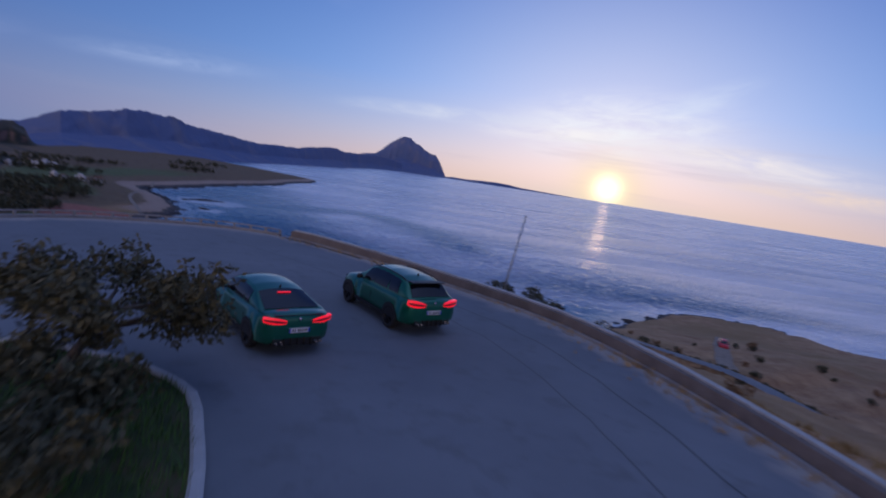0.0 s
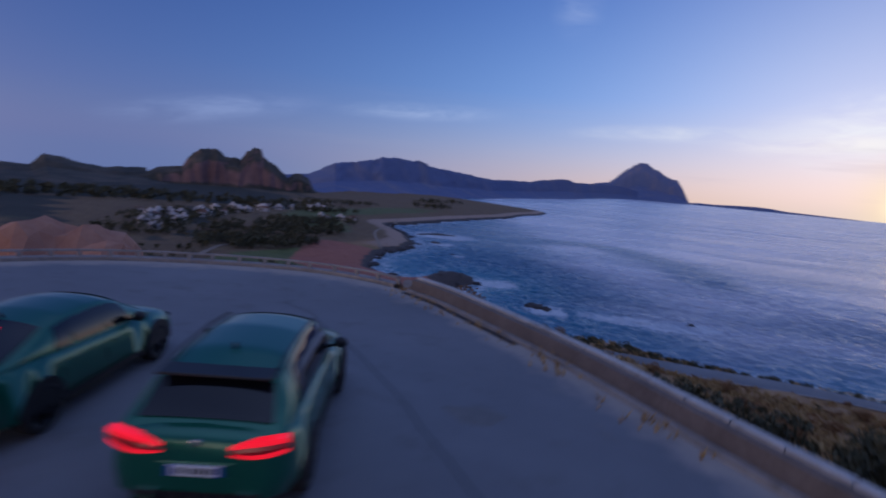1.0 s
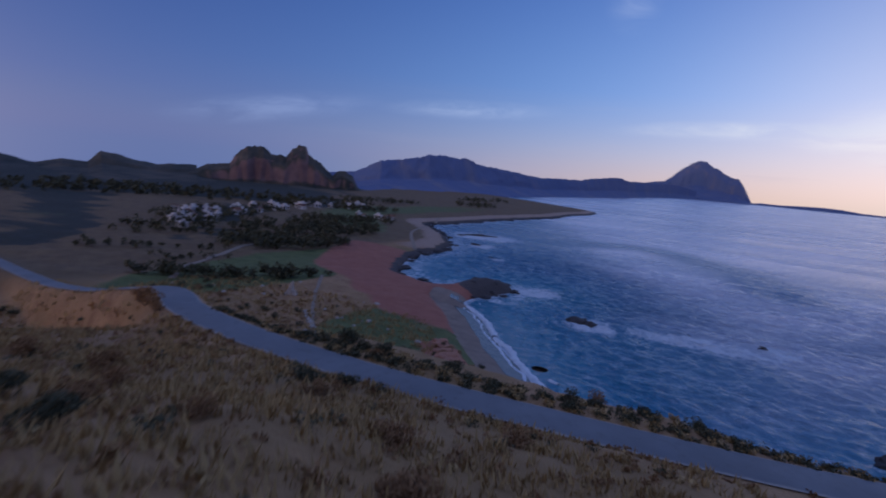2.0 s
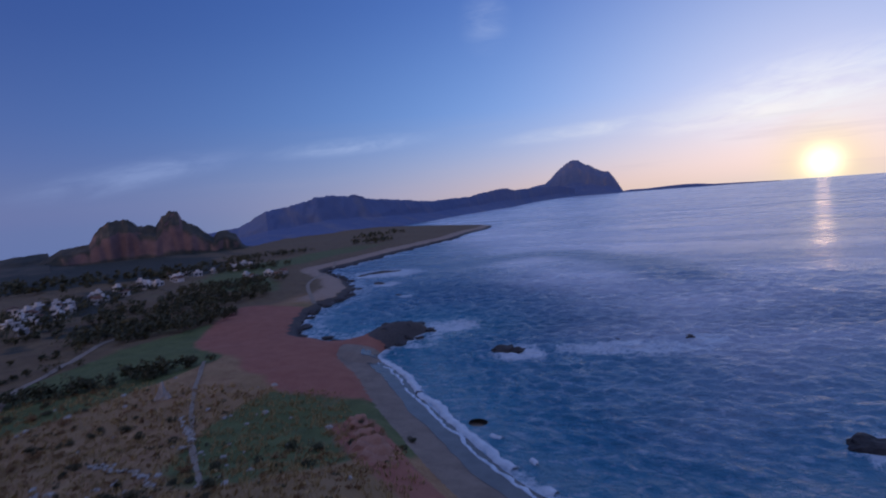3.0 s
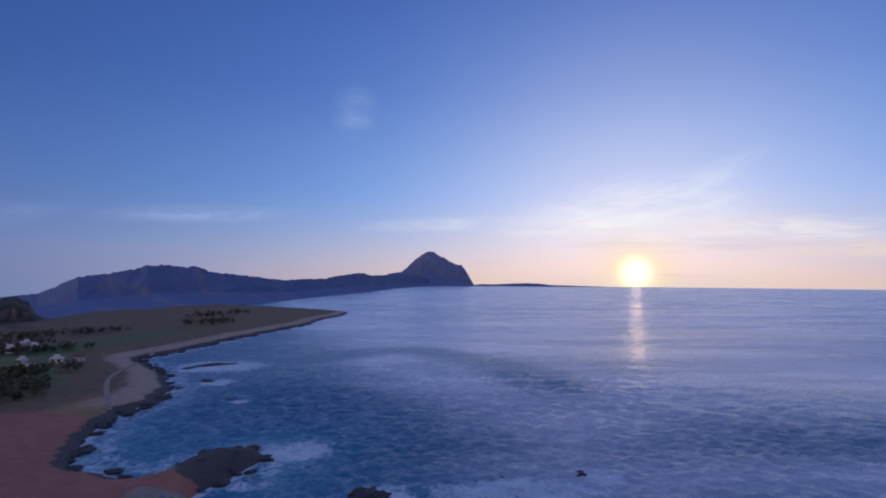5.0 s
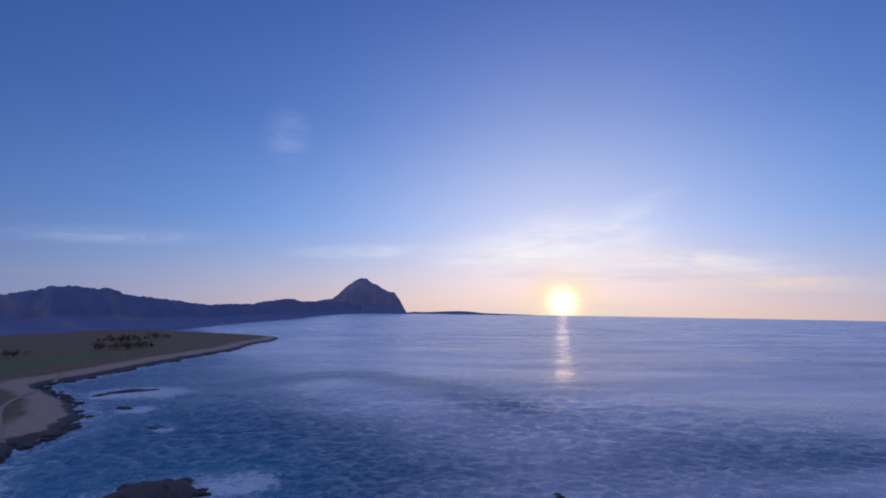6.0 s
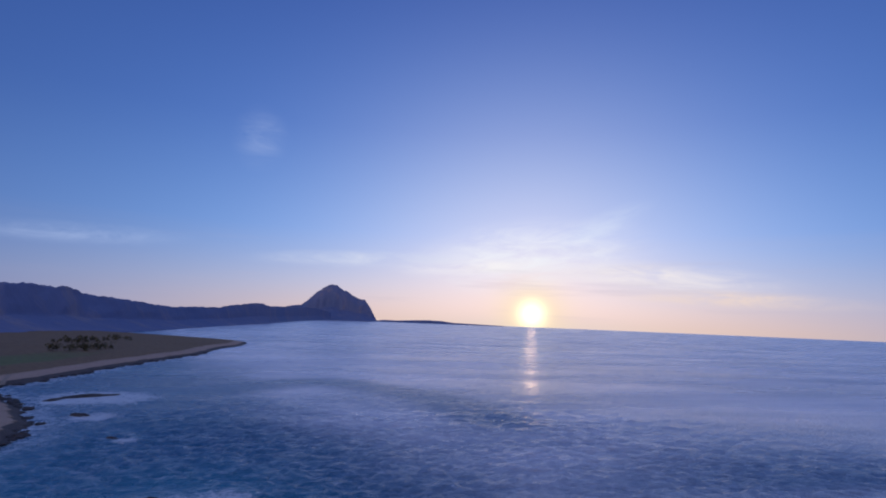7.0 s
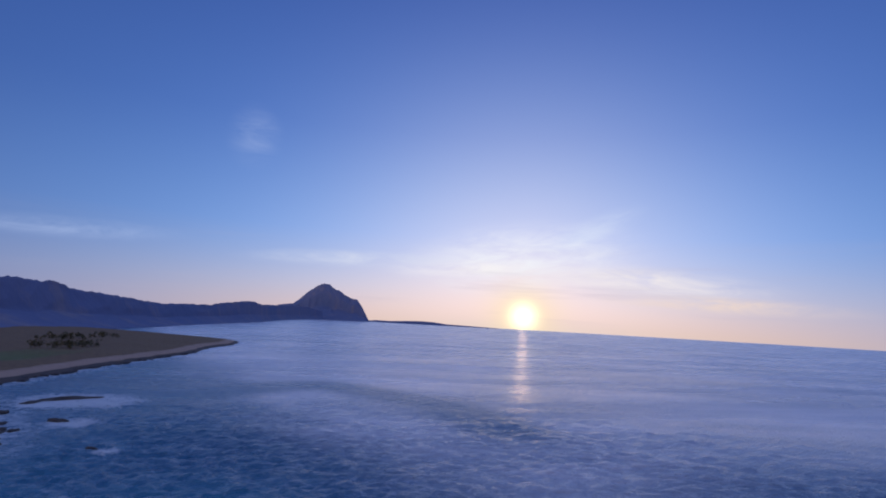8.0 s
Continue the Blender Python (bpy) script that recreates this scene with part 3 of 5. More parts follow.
def make_sea():
    cx, cy = -20.0, 120.0
    rad = np.concatenate([np.arange(1.5, 130, 0.95), np.arange(131, 230, 1.7), np.geomspace(232, 4860, 90)])
    ang = np.linspace(0, 2 * math.pi, 540, endpoint=False)
    R, A = np.meshgrid(rad, ang, indexing="ij")
    x, y = cx + (R * np.sin(A)).ravel(), cy + (R * np.cos(A)).ravel()
    d, _ = dist_to(COAST, x, y)
    sd = np.where(inside(LAND, x, y), -d, d)
    far = smooth_step(-R.ravel(), -1400, -200)
    z = far * (0.22 * wobble((x * 0.42 + y * 0.91), (y * 0.42 - x * 0.91) * 0.4, 6.5, 2.0) * smooth_step(sd, 0, 25) + 0.10 * wobble(x, y, 6.0, 9.0))
    u, w = x * 0.34 + y * 0.94, (y * 0.34 - x * 0.94) * 0.42
    z = z + smooth_step(-R.ravel(), -220, -120) * smooth_step(sd, 2, 18) * (0.50 * wobble(u, w, 0.80, 3.0, 2) + 0.55 * wobble(u + 0.3 * w, w, 1.6, 6.0, 2))
    n = len(ang)
    faces = []
    for i in range(len(rad) - 1):
        a = i * n + np.arange(n)
        b = i * n + (np.arange(n) + 1) % n
        faces.append(np.stack([a, b, b + n, a + n], 1))
    faces = np.concatenate(faces)
    faces = faces[np.max(sd[faces], axis=1) > -24]
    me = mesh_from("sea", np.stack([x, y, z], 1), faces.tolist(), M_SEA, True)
    shallow = smooth_step(-sd, -42, -2) * smooth_step(-np.hypot(x + 20, y - 140), -130, -60)
    shallow = np.maximum(shallow * 0.9, 0.55 * smooth_step(-np.hypot((x + 14) / 42, (y - 136) / 34), -1.2, -0.5))
    foam = 0.75 * smooth_step(-sd, -4.5, -0.5) * (sd > -3)
    foam = np.maximum(foam, 0.56 * smooth_step(-sd, -20, -3) * (y > 160))
    for rx, ry, s, w, h in ROCKS:
        foam = np.maximum(foam, 0.80 * smooth_step(-np.hypot((x - rx - 4) / (2.2 * s), (y - ry + 2) / (1.6 * s + 2)), -1.2, -0.25))
    foam = np.maximum(foam, 0.74 * smooth_step(-np.hypot((x - 8) / 28, (y - 160) / 9), -1.1, -0.3))
    foam = np.maximum(foam, 0.74 * smooth_step(-np.hypot((x + 38) / 14, (y - 182) / 12), -1.1, -0.3))
    # where the painted sky reflection lies, thinner along the dark arc and left shore
    sheen_mask = smooth_step(0.9 * (x + 20) + 0.30 * (y - 150) + 14 * wobble(x, y, 14.0, 3.0), -4, 50) * (0.85 + 0.35 * wobble(x, y * 2.2, 60.0, 5.0))
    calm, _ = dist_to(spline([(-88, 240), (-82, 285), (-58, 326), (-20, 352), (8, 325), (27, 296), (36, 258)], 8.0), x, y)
    sheen_mask = sheen_mask * (1 - 0.75 * smooth_step(-calm, -24, -6)) * (1 - 0.85 * smooth_step(-sd, -85, -25) * smooth_step(y, 165, 185) * smooth_step(-y, -330, -250))
    sheen_mask = sheen_mask * (0.56 + 0.44 * smooth_step(np.hypot(x + 10, y - 95), 50, 150))
    for name, v in (("shallow", shallow), ("foam", foam), ("sky_sheen", sheen_mask)):
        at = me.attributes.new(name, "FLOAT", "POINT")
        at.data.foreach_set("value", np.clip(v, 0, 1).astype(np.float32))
    tagged(new("sea", me), "deep blue sea with low swell reflecting the sunset, pale sky sheen painted in", "water", kind="structure")


make_ground()
make_sea()


# ---------------------------------------------------------------- mountains
def mountain(name, label, crest, depth, mat, az_step, seed, cliff=0.5, foot=0.0, spur=0.25, grain_az=10.0, low=0.34):
    """A ridge seen from the bay. crest: rows of heading, distance of the foot, height of the crest; depth: how far the crest lies behind the foot."""
    C = np.array(crest, float)
    az = np.arange(C[0, 0], C[-1, 0] + 1e-6, az_step)
    dist, top = np.interp(az, C[:, 0], C[:, 1]), np.interp(az, C[:, 0], C[:, 2])
    v = np.concatenate([np.linspace(0, 0.55, 14), np.linspace(0.57, 0.74, 18), np.linspace(0.78, 1, 6)])
    A, V = np.meshgrid(np.radians(az), v, indexing="ij")
    D, T = dist[:, None] + 0 * V, top[:, None] + 0 * V
    T = T + (T - foot) * (0.035 * wobble(np.degrees(A) * 10, 0 * A, 5.0, seed, 2) * np.ones_like(V) + 0.035 * wobble(np.degrees(A) * 10, V * 60, 1.6, seed + 5, 2))
    shape = np.where(V < 0.72, np.interp(V, [0, 0.25, 0.58, 0.62, 0.72], [0, 0.3 * low, low, low + (1 - low) * cliff, 1.0]), 1 - (np.maximum(V - 0.72, 0) / 0.28) ** 1.5 * 0.9)
    R = D + depth * V
    x, y = R * np.sin(A), 40 + R * np.cos(A)
    gully = wobble(np.degrees(A) * grain_az, V * 30, 2.4, seed + 1, 2) + 0.5 * wobble(np.degrees(A) * grain_az, V * 40, 1.3, seed + 3, 1)
    z = foot + (T - foot) * shape * (1 + spur * gully * np.sin(math.pi * np.clip(V / 0.74, 0, 1)))
    x += depth * 0.035 * gully * np.sin(A) * (V < 0.9)
    y += depth * 0.035 * gully * np.cos(A) * (V < 0.9)
    z[:, 0] = foot - 12
    n = len(v)
    faces = [(i * n + j, (i + 1) * n + j, (i + 1) * n + j + 1, i * n + j + 1) for i in range(len(az) - 1) for j in range(n - 1)]
    me = mesh_from(name, np.stack([x.ravel(), y.ravel(), z.ravel()], 1), faces, mat, True)
    return tagged(new(name, me), label, "mountain")


mountain("headland_mountain", "pyramid-shaped headland mountain painted in blue haze tones beyond the bay",
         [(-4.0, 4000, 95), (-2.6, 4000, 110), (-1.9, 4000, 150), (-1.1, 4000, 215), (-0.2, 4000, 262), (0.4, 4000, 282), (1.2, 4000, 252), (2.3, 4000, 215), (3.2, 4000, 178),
          (3.9, 4000, 165), (4.4, 4000, 120), (5.0, 4000, 40), (5.3, 4000, 2)], 420, M_FAR_HAZE, 0.06, 1.0, 0.6, 0.0, 0.22, 7.0)
mountain("table_mountain", "long flat-topped mountain range painted in blue haze tones across the bay",
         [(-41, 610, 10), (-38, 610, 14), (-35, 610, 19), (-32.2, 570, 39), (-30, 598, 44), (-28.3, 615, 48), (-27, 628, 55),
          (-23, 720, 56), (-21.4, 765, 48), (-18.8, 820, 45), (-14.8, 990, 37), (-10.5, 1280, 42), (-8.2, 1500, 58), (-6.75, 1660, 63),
          (-5.9, 1760, 56), (-3.6, 2500, 67), (-2.5, 2900, 74), (-1, 3400, 78), (0.5, 3800, 55)], 260, M_FAR_HAZE, 0.08, 2.0, 0.35, 0.0, 0.16, 3.0)
mountain("far_island", "low island painted in violet haze tones on the sea horizon", [(4.6, 4300, 4), (6, 4300, 16), (7.5, 4300, 15), (9, 4300, 22), (11, 4300, 27), (12, 4300, 24), (13.5, 4300, 13), (16, 4300, 9),
         (19, 4300, 3)], 200, M_FAR_HAZE, 0.1, 6.0, 0.5, 0.0, 0.10, 3.0)
mountain("twin_peak_mountain", "rugged rocky mountain with twin cliff peaks above the plain",
         [(-52.5, 430, 3), (-51.0, 430, 11), (-49.7, 430, 18), (-47.7, 430, 20), (-47.1, 430, 30), (-46.1, 430, 38), (-44.5, 430, 40), (-43.7, 430, 33), (-42.7, 430, 33),
          (-42.3, 430, 31), (-41.7, 430, 41), (-41.0, 430, 44), (-40.3, 430, 42), (-40.0, 430, 35), (-38.8, 430, 29), (-38.1, 430, 22), (-37.4, 430, 17), (-37.0, 430, 22),
          (-36.2, 430, 23), (-35.3, 430, 18), (-34.8, 430, 8), (-34.0, 430, 2)], 170, M_MOUNT, 0.05, 5.0, 0.66, 3.0, 0.14, 4.0, 0.05)
mountain("inland_ridge", "dark wooded ridge with reddish crags behind the village",
         [(-105.0, 400, 57), (-92.0, 400, 50), (-84.0, 400, 43), (-65.5, 400, 12), (-64.5, 400, 9), (-63.4, 400, 5), (-62.6, 400, 8), (-61.5, 400, 11), (-59.6, 400, 10),
          (-58.6, 400, 21), (-57.2, 400, 19), (-55.9, 400, 15), (-54.0, 400, 12), (-53.0, 400, 14), (-50.7, 400, 15), (-50.6, 400, 12), (-49.6, 400, 9), (-47.0, 400, 1),
          (-44.0, 400, -6)], 260, M_MOUNT, 0.10, 7.0, 0.5, 3.0, 0.20, 2.0, 0.42)

# ---------------------------------------------------------------- terrace at the bend of the road
def offset(line, d):
    t = np.gradient(line[:, :2], axis=0)
    t /= np.linalg.norm(t, axis=1)[:, None]
    out = line[:, :2] + np.stack([-t[:, 1], t[:, 0]], 1) * d
    return out


def ribbon(name, rows, mat, smooth=True):
    """A sheet through rows of points, each an n x 3 array."""
    n = len(rows[0])
    verts = np.concatenate(rows)
    faces = [(r * n + i, r * n + i + 1, (r + 1) * n + i + 1, (r + 1) * n + i) for r in range(len(rows) - 1) for i in range(n - 1)]
    return mesh_from(name, verts, faces, mat, smooth)


def with_z(xy, z):
    return np.column_stack([xy, np.full(len(xy), z) if np.isscalar(z) else z])


def make_terrace():
    n = len(OUTER)
    rows = [with_z(offset(OUTER, 0.45), TERRACE_Z), with_z(offset(OUTER, 1.5), TERRACE_Z), with_z(offset(OUTER, 3.2), TERRACE_Z)]
    verts = np.concatenate(rows + [np.array([(-42, -60, TERRACE_Z)])])
    faces = [(r * n + i, r * n + i + 1, (r + 1) * n + i + 1, (r + 1) * n + i) for r in range(2) for i in range(n - 1)]
    faces.append(tuple(2 * n + i for i in range(n)) + (3 * n,))
    me = mesh_from("terrace", verts, faces, M_ASPHALT)
    at = me.attributes.new("edge", "FLOAT", "POINT")
    at.data.foreach_set("value", np.concatenate([np.full(n, 0.95), np.full(n, 0.40), np.zeros(n + 1)]).astype(np.float32))
    ob = tagged(new("terrace", me), "worn grey asphalt of a wide bend with sand along its edges", "road", kind="structure")
    # tar seams and old patches in the asphalt
    for k, (a, b, off, w) in enumerate(((0.30, 0.52, 2.9, 0.05), (0.43, 0.60, 4.6, 0.03), (0.24, 0.38, 3.5, 0.04))):
        line = OUTER[int(a * n):int(b * n)]
        wig = 0.12 * wobble(line[:, 0], line[:, 1], 1.1, k)
        mid = offset(line, off) + np.stack([wig, wig], 1)
        rows = [with_z(offset(with_z(mid, 0), s * w * 0.5), TERRACE_Z + 0.004) for s in (-1, 1)]
        part("tar_seam", ribbon("tar_seam", rows, M_BLACK), ob, "dark tar seam in the asphalt")
    for x, y, r in ((-1.4, 13.6, 0.35), (-1.0, 22.6, 0.5)):
        bm = bmesh.new()
        vs = [bm.verts.new((x + r * (1 + 0.25 * math.sin(3 * a + x)) * math.cos(a), y + 0.6 * r * (1 + 0.25 * math.cos(2 * a + y)) * math.sin(a), TERRACE_Z + 0.005)) for a in np.linspace(0, 6.283, 18)[:-1]]
        bm.faces.new(vs)
        part("asphalt_patch", link_bm("asphalt_patch", bm, M_STAIN), ob, "dark stain on the asphalt")


M_STAIN = grain("oily_asphalt", (0.13, 0.125, 0.122), (0.19, 0.18, 0.17), 3.0, 0.7, 0.3, 0.01)
make_terrace()


def profile_wall(name, line, profile, mat):
    """A solid bar along a line; profile: (offset inwards, height) round its section."""
    rows = [with_z(offset(line, o), TERRACE_Z + h) for o, h in profile + profile[:1]]
    return ribbon(name, rows, mat, False)


def make_parapet():
    i_end = int(np.argmin(np.hypot(OUTER[:, 0] + 6.0, OUTER[:, 1] - 30.8)))
    line = OUTER[:i_end]
    wall = tagged(new("parapet_wall", profile_wall("parapet_wall", line, [(-0.02, -1.6), (-0.02, 0.40), (0.34, 0.40), (0.40, -0.2)], M_PLASTER)),
                  "low brown rendered parapet wall round the bend", "wall", kind="structure")
    # coping, stone by stone
    for i in range(0, len(line) - 1):
        seg = line[i:i + 2]
        a = seg[0] + (seg[1] - seg[0]) * 0.012
        b = seg[1] - (seg[1] - seg[0]) * 0.012
        if a[1] < -12:
            continue
        rise = 0.004 * math.sin(i * 2.7)
        q = profile_wall("coping_stone", np.array([a, b]), [(-0.07, 0.403 + rise), (-0.07, 0.455 + rise), (-0.05, 0.47 + rise), (0.13, 0.47 + rise), (0.15, 0.455 + rise), (0.15, 0.403 + rise)], M_COPING)
        part("coping_stone", q, wall)
    # long dark strips at the foot of the wall
    for x, y, reach in ((-2.2, 28.6, 2), (-4.9, 30.3, 1)):
        k = int(np.argmin(np.hypot(line[:, 0] - x, line[:, 1] - y)))
        seg = line[max(k - reach, 0):k + reach + 1]
        foot_strip = profile_wall("wall_foot_strip", seg, [(0.61, 0.0), (0.61, 0.02), (0.77, 0.02), (0.77, 0.0)], M_BLACK)
        part("wall_foot_strip", foot_strip, wall, "long dark strip at the wall foot")
    # kerb at the foot of the wall
    kerb = profile_wall("kerb", line, [(0.41, -0.1), (0.41, 0.09), (0.56, 0.10), (0.60, -0.1)], M_CONCRETE)
    tagged(new("kerb", kerb), "weathered concrete kerb at the foot of the parapet", "kerb", kind="structure")
    return i_end


def make_rail(i0):
    line = OUTER[i0:int(np.argmin(np.hypot(OUTER[:, 0] + 24, OUTER[:, 1] - 8)))]
    rail = tagged(new("roadside_railing", None), "low pale concrete railing on short posts along the bend", "railing")
    base = profile_wall("footing", line, [(-0.05, -1.2), (-0.05, 0.10), (0.35, 0.10), (0.35, -0.2)], M_CONCRETE)
    part("footing", base, rail)
    bar = profile_wall("top_bar", line, [(0.10, 0.27), (0.10, 0.33), (0.20, 0.33), (0.20, 0.27)], M_CONCRETE)
    part("top_bar", bar, rail)
    post = box_mesh("post", (-0.06, -0.05, 0.0), (0.06, 0.05, 0.195), M_CONCRETE)
    for i in range(0, len(line) - 1):
        p = offset(line, 0.15)[i]
        ob = part("post", post, rail)
        t = line[min(i + 1, len(line) - 1)] - line[i]
        ob.matrix_basis = pose(p[0], p[1], TERRACE_Z + 0.08, 0, 0, math.degrees(math.atan2(t[1], t[0])))


make_rail(make_parapet())

# marker pole just outside the parapet
def make_pole(x, y, top, lean):
    z = float(terrain(np.array([x]), np.array([y]))[0][0])
    bm = bmesh.new()
    tube(bm, (x - lean * 0.1, y, z - 0.3), (x + lean, y, top), 0.045, 0.036, 12)
    tube(bm, (x + lean * 0.99, y, top - 0.03), (x + lean * 1.01, y, top + 0.03), 0.05, 0.03, 12)
    tagged(new("marker_pole", link_bm("marker_pole", bm, M_STEEL, True)), "thin grey steel pole leaning outside the parapet", "pole")




# ---------------------------------------------------------------- lower road
def make_road():
    lines = [with_z(offset(ROAD, o), ROAD[:, 2] + h) for o, h in ((-1.5, -0.02), (-1.28, 0.03), (0, 0.06), (1.28, 0.03), (1.5, -0.02))]
    me = ribbon("lower_road", lines, M_ASPHALT)
    n = len(ROAD)
    at = me.attributes.new("edge", "FLOAT", "POINT")
    at.data.foreach_set("value", np.concatenate([np.full(n, 0.9), np.full(n, 0.35), np.zeros(n), np.full(n, 0.35), np.full(n, 0.9)]).astype(np.float32))
    tagged(new("lower_road", me), "narrow grey coast road on the slope below the terrace", "road", kind="structure")


def track(name, points, width, label):
    """A dirt track laid on the ground."""
    line = spline(points, 2.0)
    rows = []
    for o in (-0.5, 0, 0.5):
        xy = offset(line, o * width) + 0.25 * np.stack([wobble(line[:, 0], line[:, 1], 3.0, o), wobble(line[:, 1], line[:, 0], 3.0, o)], 1)
        z = terrain(xy[:, 0], xy[:, 1])[0]
        rows.append(with_z(xy, z + 0.14))
    tagged(new(name, ribbon(name, rows, M_GRAVEL)), label, "track", kind="structure")


make_road()
track("dirt_track", [(-100, 108), (-110, 119), (-120, 141), (-128, 160)], 1.6, "pale dirt track across the fields")
track("farm_track", [(-40, 84), (-60, 106), (-72, 122), (-84, 140)], 0.8, "narrow pale path through the dry field")
track("coast_path", [(-96, 214), (-112, 240), (-122, 262), (-132, 300), (-146, 340)], 1.5, "worn pale path along the rocky shore")
track("headland_path", [(57, 73), (64, 88), (74, 104), (88, 124)], 3.0, "pale gravel path out on the headland")


# ---------------------------------------------------------------- vegetation
def leaf_cloud(count, centre, size, leaf, rnd, shell=0.55, faces=None, verts=None):
    """Leaves scattered in a lumpy cloud."""
    verts, faces = ([] if verts is None else verts), ([] if faces is None else faces)
    lumps = [(rnd.uniform(-0.6, 0.6), rnd.uniform(-0.6, 0.6), rnd.uniform(-0.3, 0.7), rnd.uniform(0.35, 0.6)) for _ in range(7)]
    for _ in range(count):
        lx, ly, lz, lr = rnd.choice(lumps)
        v = Vector((rnd.gauss(0, 1), rnd.gauss(0, 1), rnd.gauss(0, 1))).normalized()
        r = lr * (shell + (1 - shell) * rnd.random())
        p = Vector(((lx + v.x * r) * size[0], (ly + v.y * r) * size[1], (lz + v.z * r) * size[2])) + Vector(centre)
        a = Vector((rnd.gauss(0, 1), rnd.gauss(0, 1), rnd.gauss(0, 0.7))).normalized()
        b = a.cross(Vector((rnd.gauss(0, 1), rnd.gauss(0, 1), rnd.gauss(0, 1)))).normalized()
        s = leaf * rnd.uniform(0.6, 1.3)
        i = len(verts)
        verts += [p - a * s, p + b * s * 0.45, p + a * s, p - b * s * 0.45]
        faces.append((i, i + 1, i + 2, i + 3))
    return verts, faces


def tube(bm, p0, p1, r0, r1, seg=7):
    d = Vector(p1) - Vector(p0)
    m = Matrix.Translation((Vector(p0) + Vector(p1)) / 2) @ d.to_track_quat("Z", "Y").to_matrix().to_4x4()
    bmesh.ops.create_cone(bm, cap_ends=True, segments=seg, radius1=r0, radius2=r1, depth=d.length * 1.04, matrix=m)


def make_bush_meshes(mat, count, leaf, seed):
    out = []
    for k in range(4):
        rnd = random.Random(seed + k)
        v, f = leaf_cloud(count, (0, 0, 0.42), (0.75, 0.75, 0.55), leaf, rnd, 0.6)
        bm = bmesh.new()
        for q in range(5):
            a = rnd.uniform(0, 6.28)
            tube(bm, (0, 0, -0.08), (0.45 * math.cos(a), 0.45 * math.sin(a), 0.45), 0.03, 0.012, 5)
        stems = link_bm("stem", bm, M_BARK)
        out.append((mesh_from("foliage", v, f, mat), stems))
    return out


def ground_z(x, y):
    return float(terrain(np.array([x]), np.array([y]))[0][0])


def place_bush(kind, x, y, s, rnd, label, group, z=None):
    foliage, stems = rnd.choice(kind)
    ob = tagged(new("bush", None), label, "bush", group)
    part("foliage", foliage, ob)
    part("stem", stems, ob)
    ob.matrix_basis = pose(x, y, (ground_z(x, y) if z is None else z) - 0.05 * s, 0, 0, rnd.uniform(0, 360)) @ Matrix.Diagonal((s * rnd.uniform(0.85, 1.2), s * rnd.uniform(0.85, 1.2), s * rnd.uniform(0.7, 1.05), 1))
    return ob


def make_bushes():
    rnd = random.Random(11)
    dark = make_bush_meshes(M_SCRUB, 1000, 0.062, 40)
    dry = make_bush_meshes(M_DRYBUSH, 900, 0.060, 60)
    olive = make_bush_meshes(M_LEAF, 1000, 0.062, 80)
    d_label, y_label, o_label = "dark green mastic bush on the coastal slope", "dry brown bush with bare twigs on the slope", "olive green rounded bush beside the road"
    # along the seaward edge of the road
    for k in range(130):
        i = rnd.randrange(int(len(ROAD) * 0.26), int(len(ROAD) * 0.80))
        p = offset(ROAD, rnd.uniform(2.6, 5.0))[i]
        kind, lab = rnd.choice(((dark, d_label), (dark, d_label), (olive, o_label), (dry, y_label)))
        place_bush(kind, p[0], p[1], rnd.uniform(0.4, 1.1), rnd, lab, "bushes along the road")
    # hillside between terrace and road
    for k in range(70):
        x, y = rnd.uniform(-42, 32), rnd.uniform(29, 54)
        t = dist_to(ROAD, np.array([x]), np.array([y]))[0][0]
        if t < 4.0 or inside(TERRACE, np.array([x]), np.array([y]))[0]:
            continue
        kind, lab = rnd.choice(((dry, y_label), (dry, y_label), (dark, d_label)))
        place_bush(kind, x, y, rnd.uniform(0.5, 1.3), rnd, lab, "bushes on the slope")
    for x, y, s in ((-36.6, 56.6, 1.0), (-38.0, 57.4, 1.3), (-39.8, 58.6, 1.5), (-42.2, 59.8, 1.5), (-44.6, 61.2, 1.3), (-38.6, 55.6, 1.1), (-41.5, 57.5, 1.4)):
        place_bush(dry, x, y, s, rnd, "tall brown bush at the bend of the lower road", "bushes along the road")
    # large scrub just below the parapet
    for x, y, s in ((5.6, 25.0, 1.6), (7.2, 23.4, 1.7), (4.2, 27.0, 1.6), (2.6, 29.4, 1.4), (8.6, 25.2, 1.4), (6.6, 27.8, 1.3), (9.6, 21.4, 1.2), (1.2, 31.0, 1.1)):
        place_bush(dark, x, y, s, rnd, "tall dark scrub growing below the parapet wall", "scrub below the parapet")
    # dry field below the road
    for k in range(120):
        x, y = rnd.uniform(-98, -26), rnd.uniform(64, 112)
        if dist_to(ROAD, np.array([x]), np.array([y]))[0][0] < 4:
            continue
        kind, lab = rnd.choice(((dry, y_label), (dark, d_label), (olive, o_label)))
        place_bush(kind, x, y, rnd.uniform(0.6, 1.5), rnd, lab, "bushes in the dry field")
    # headland
    for k in range(50):
        x, y = rnd.uniform(18, 90), rnd.uniform(70, 130)
        if ground_z(x, y) < 6:
            continue
        place_bush(rnd.choice((dark, dry)), x, y, rnd.uniform(0.8, 1.8), rnd, "low wind-shaped scrub on the headland", "scrub on the headland")


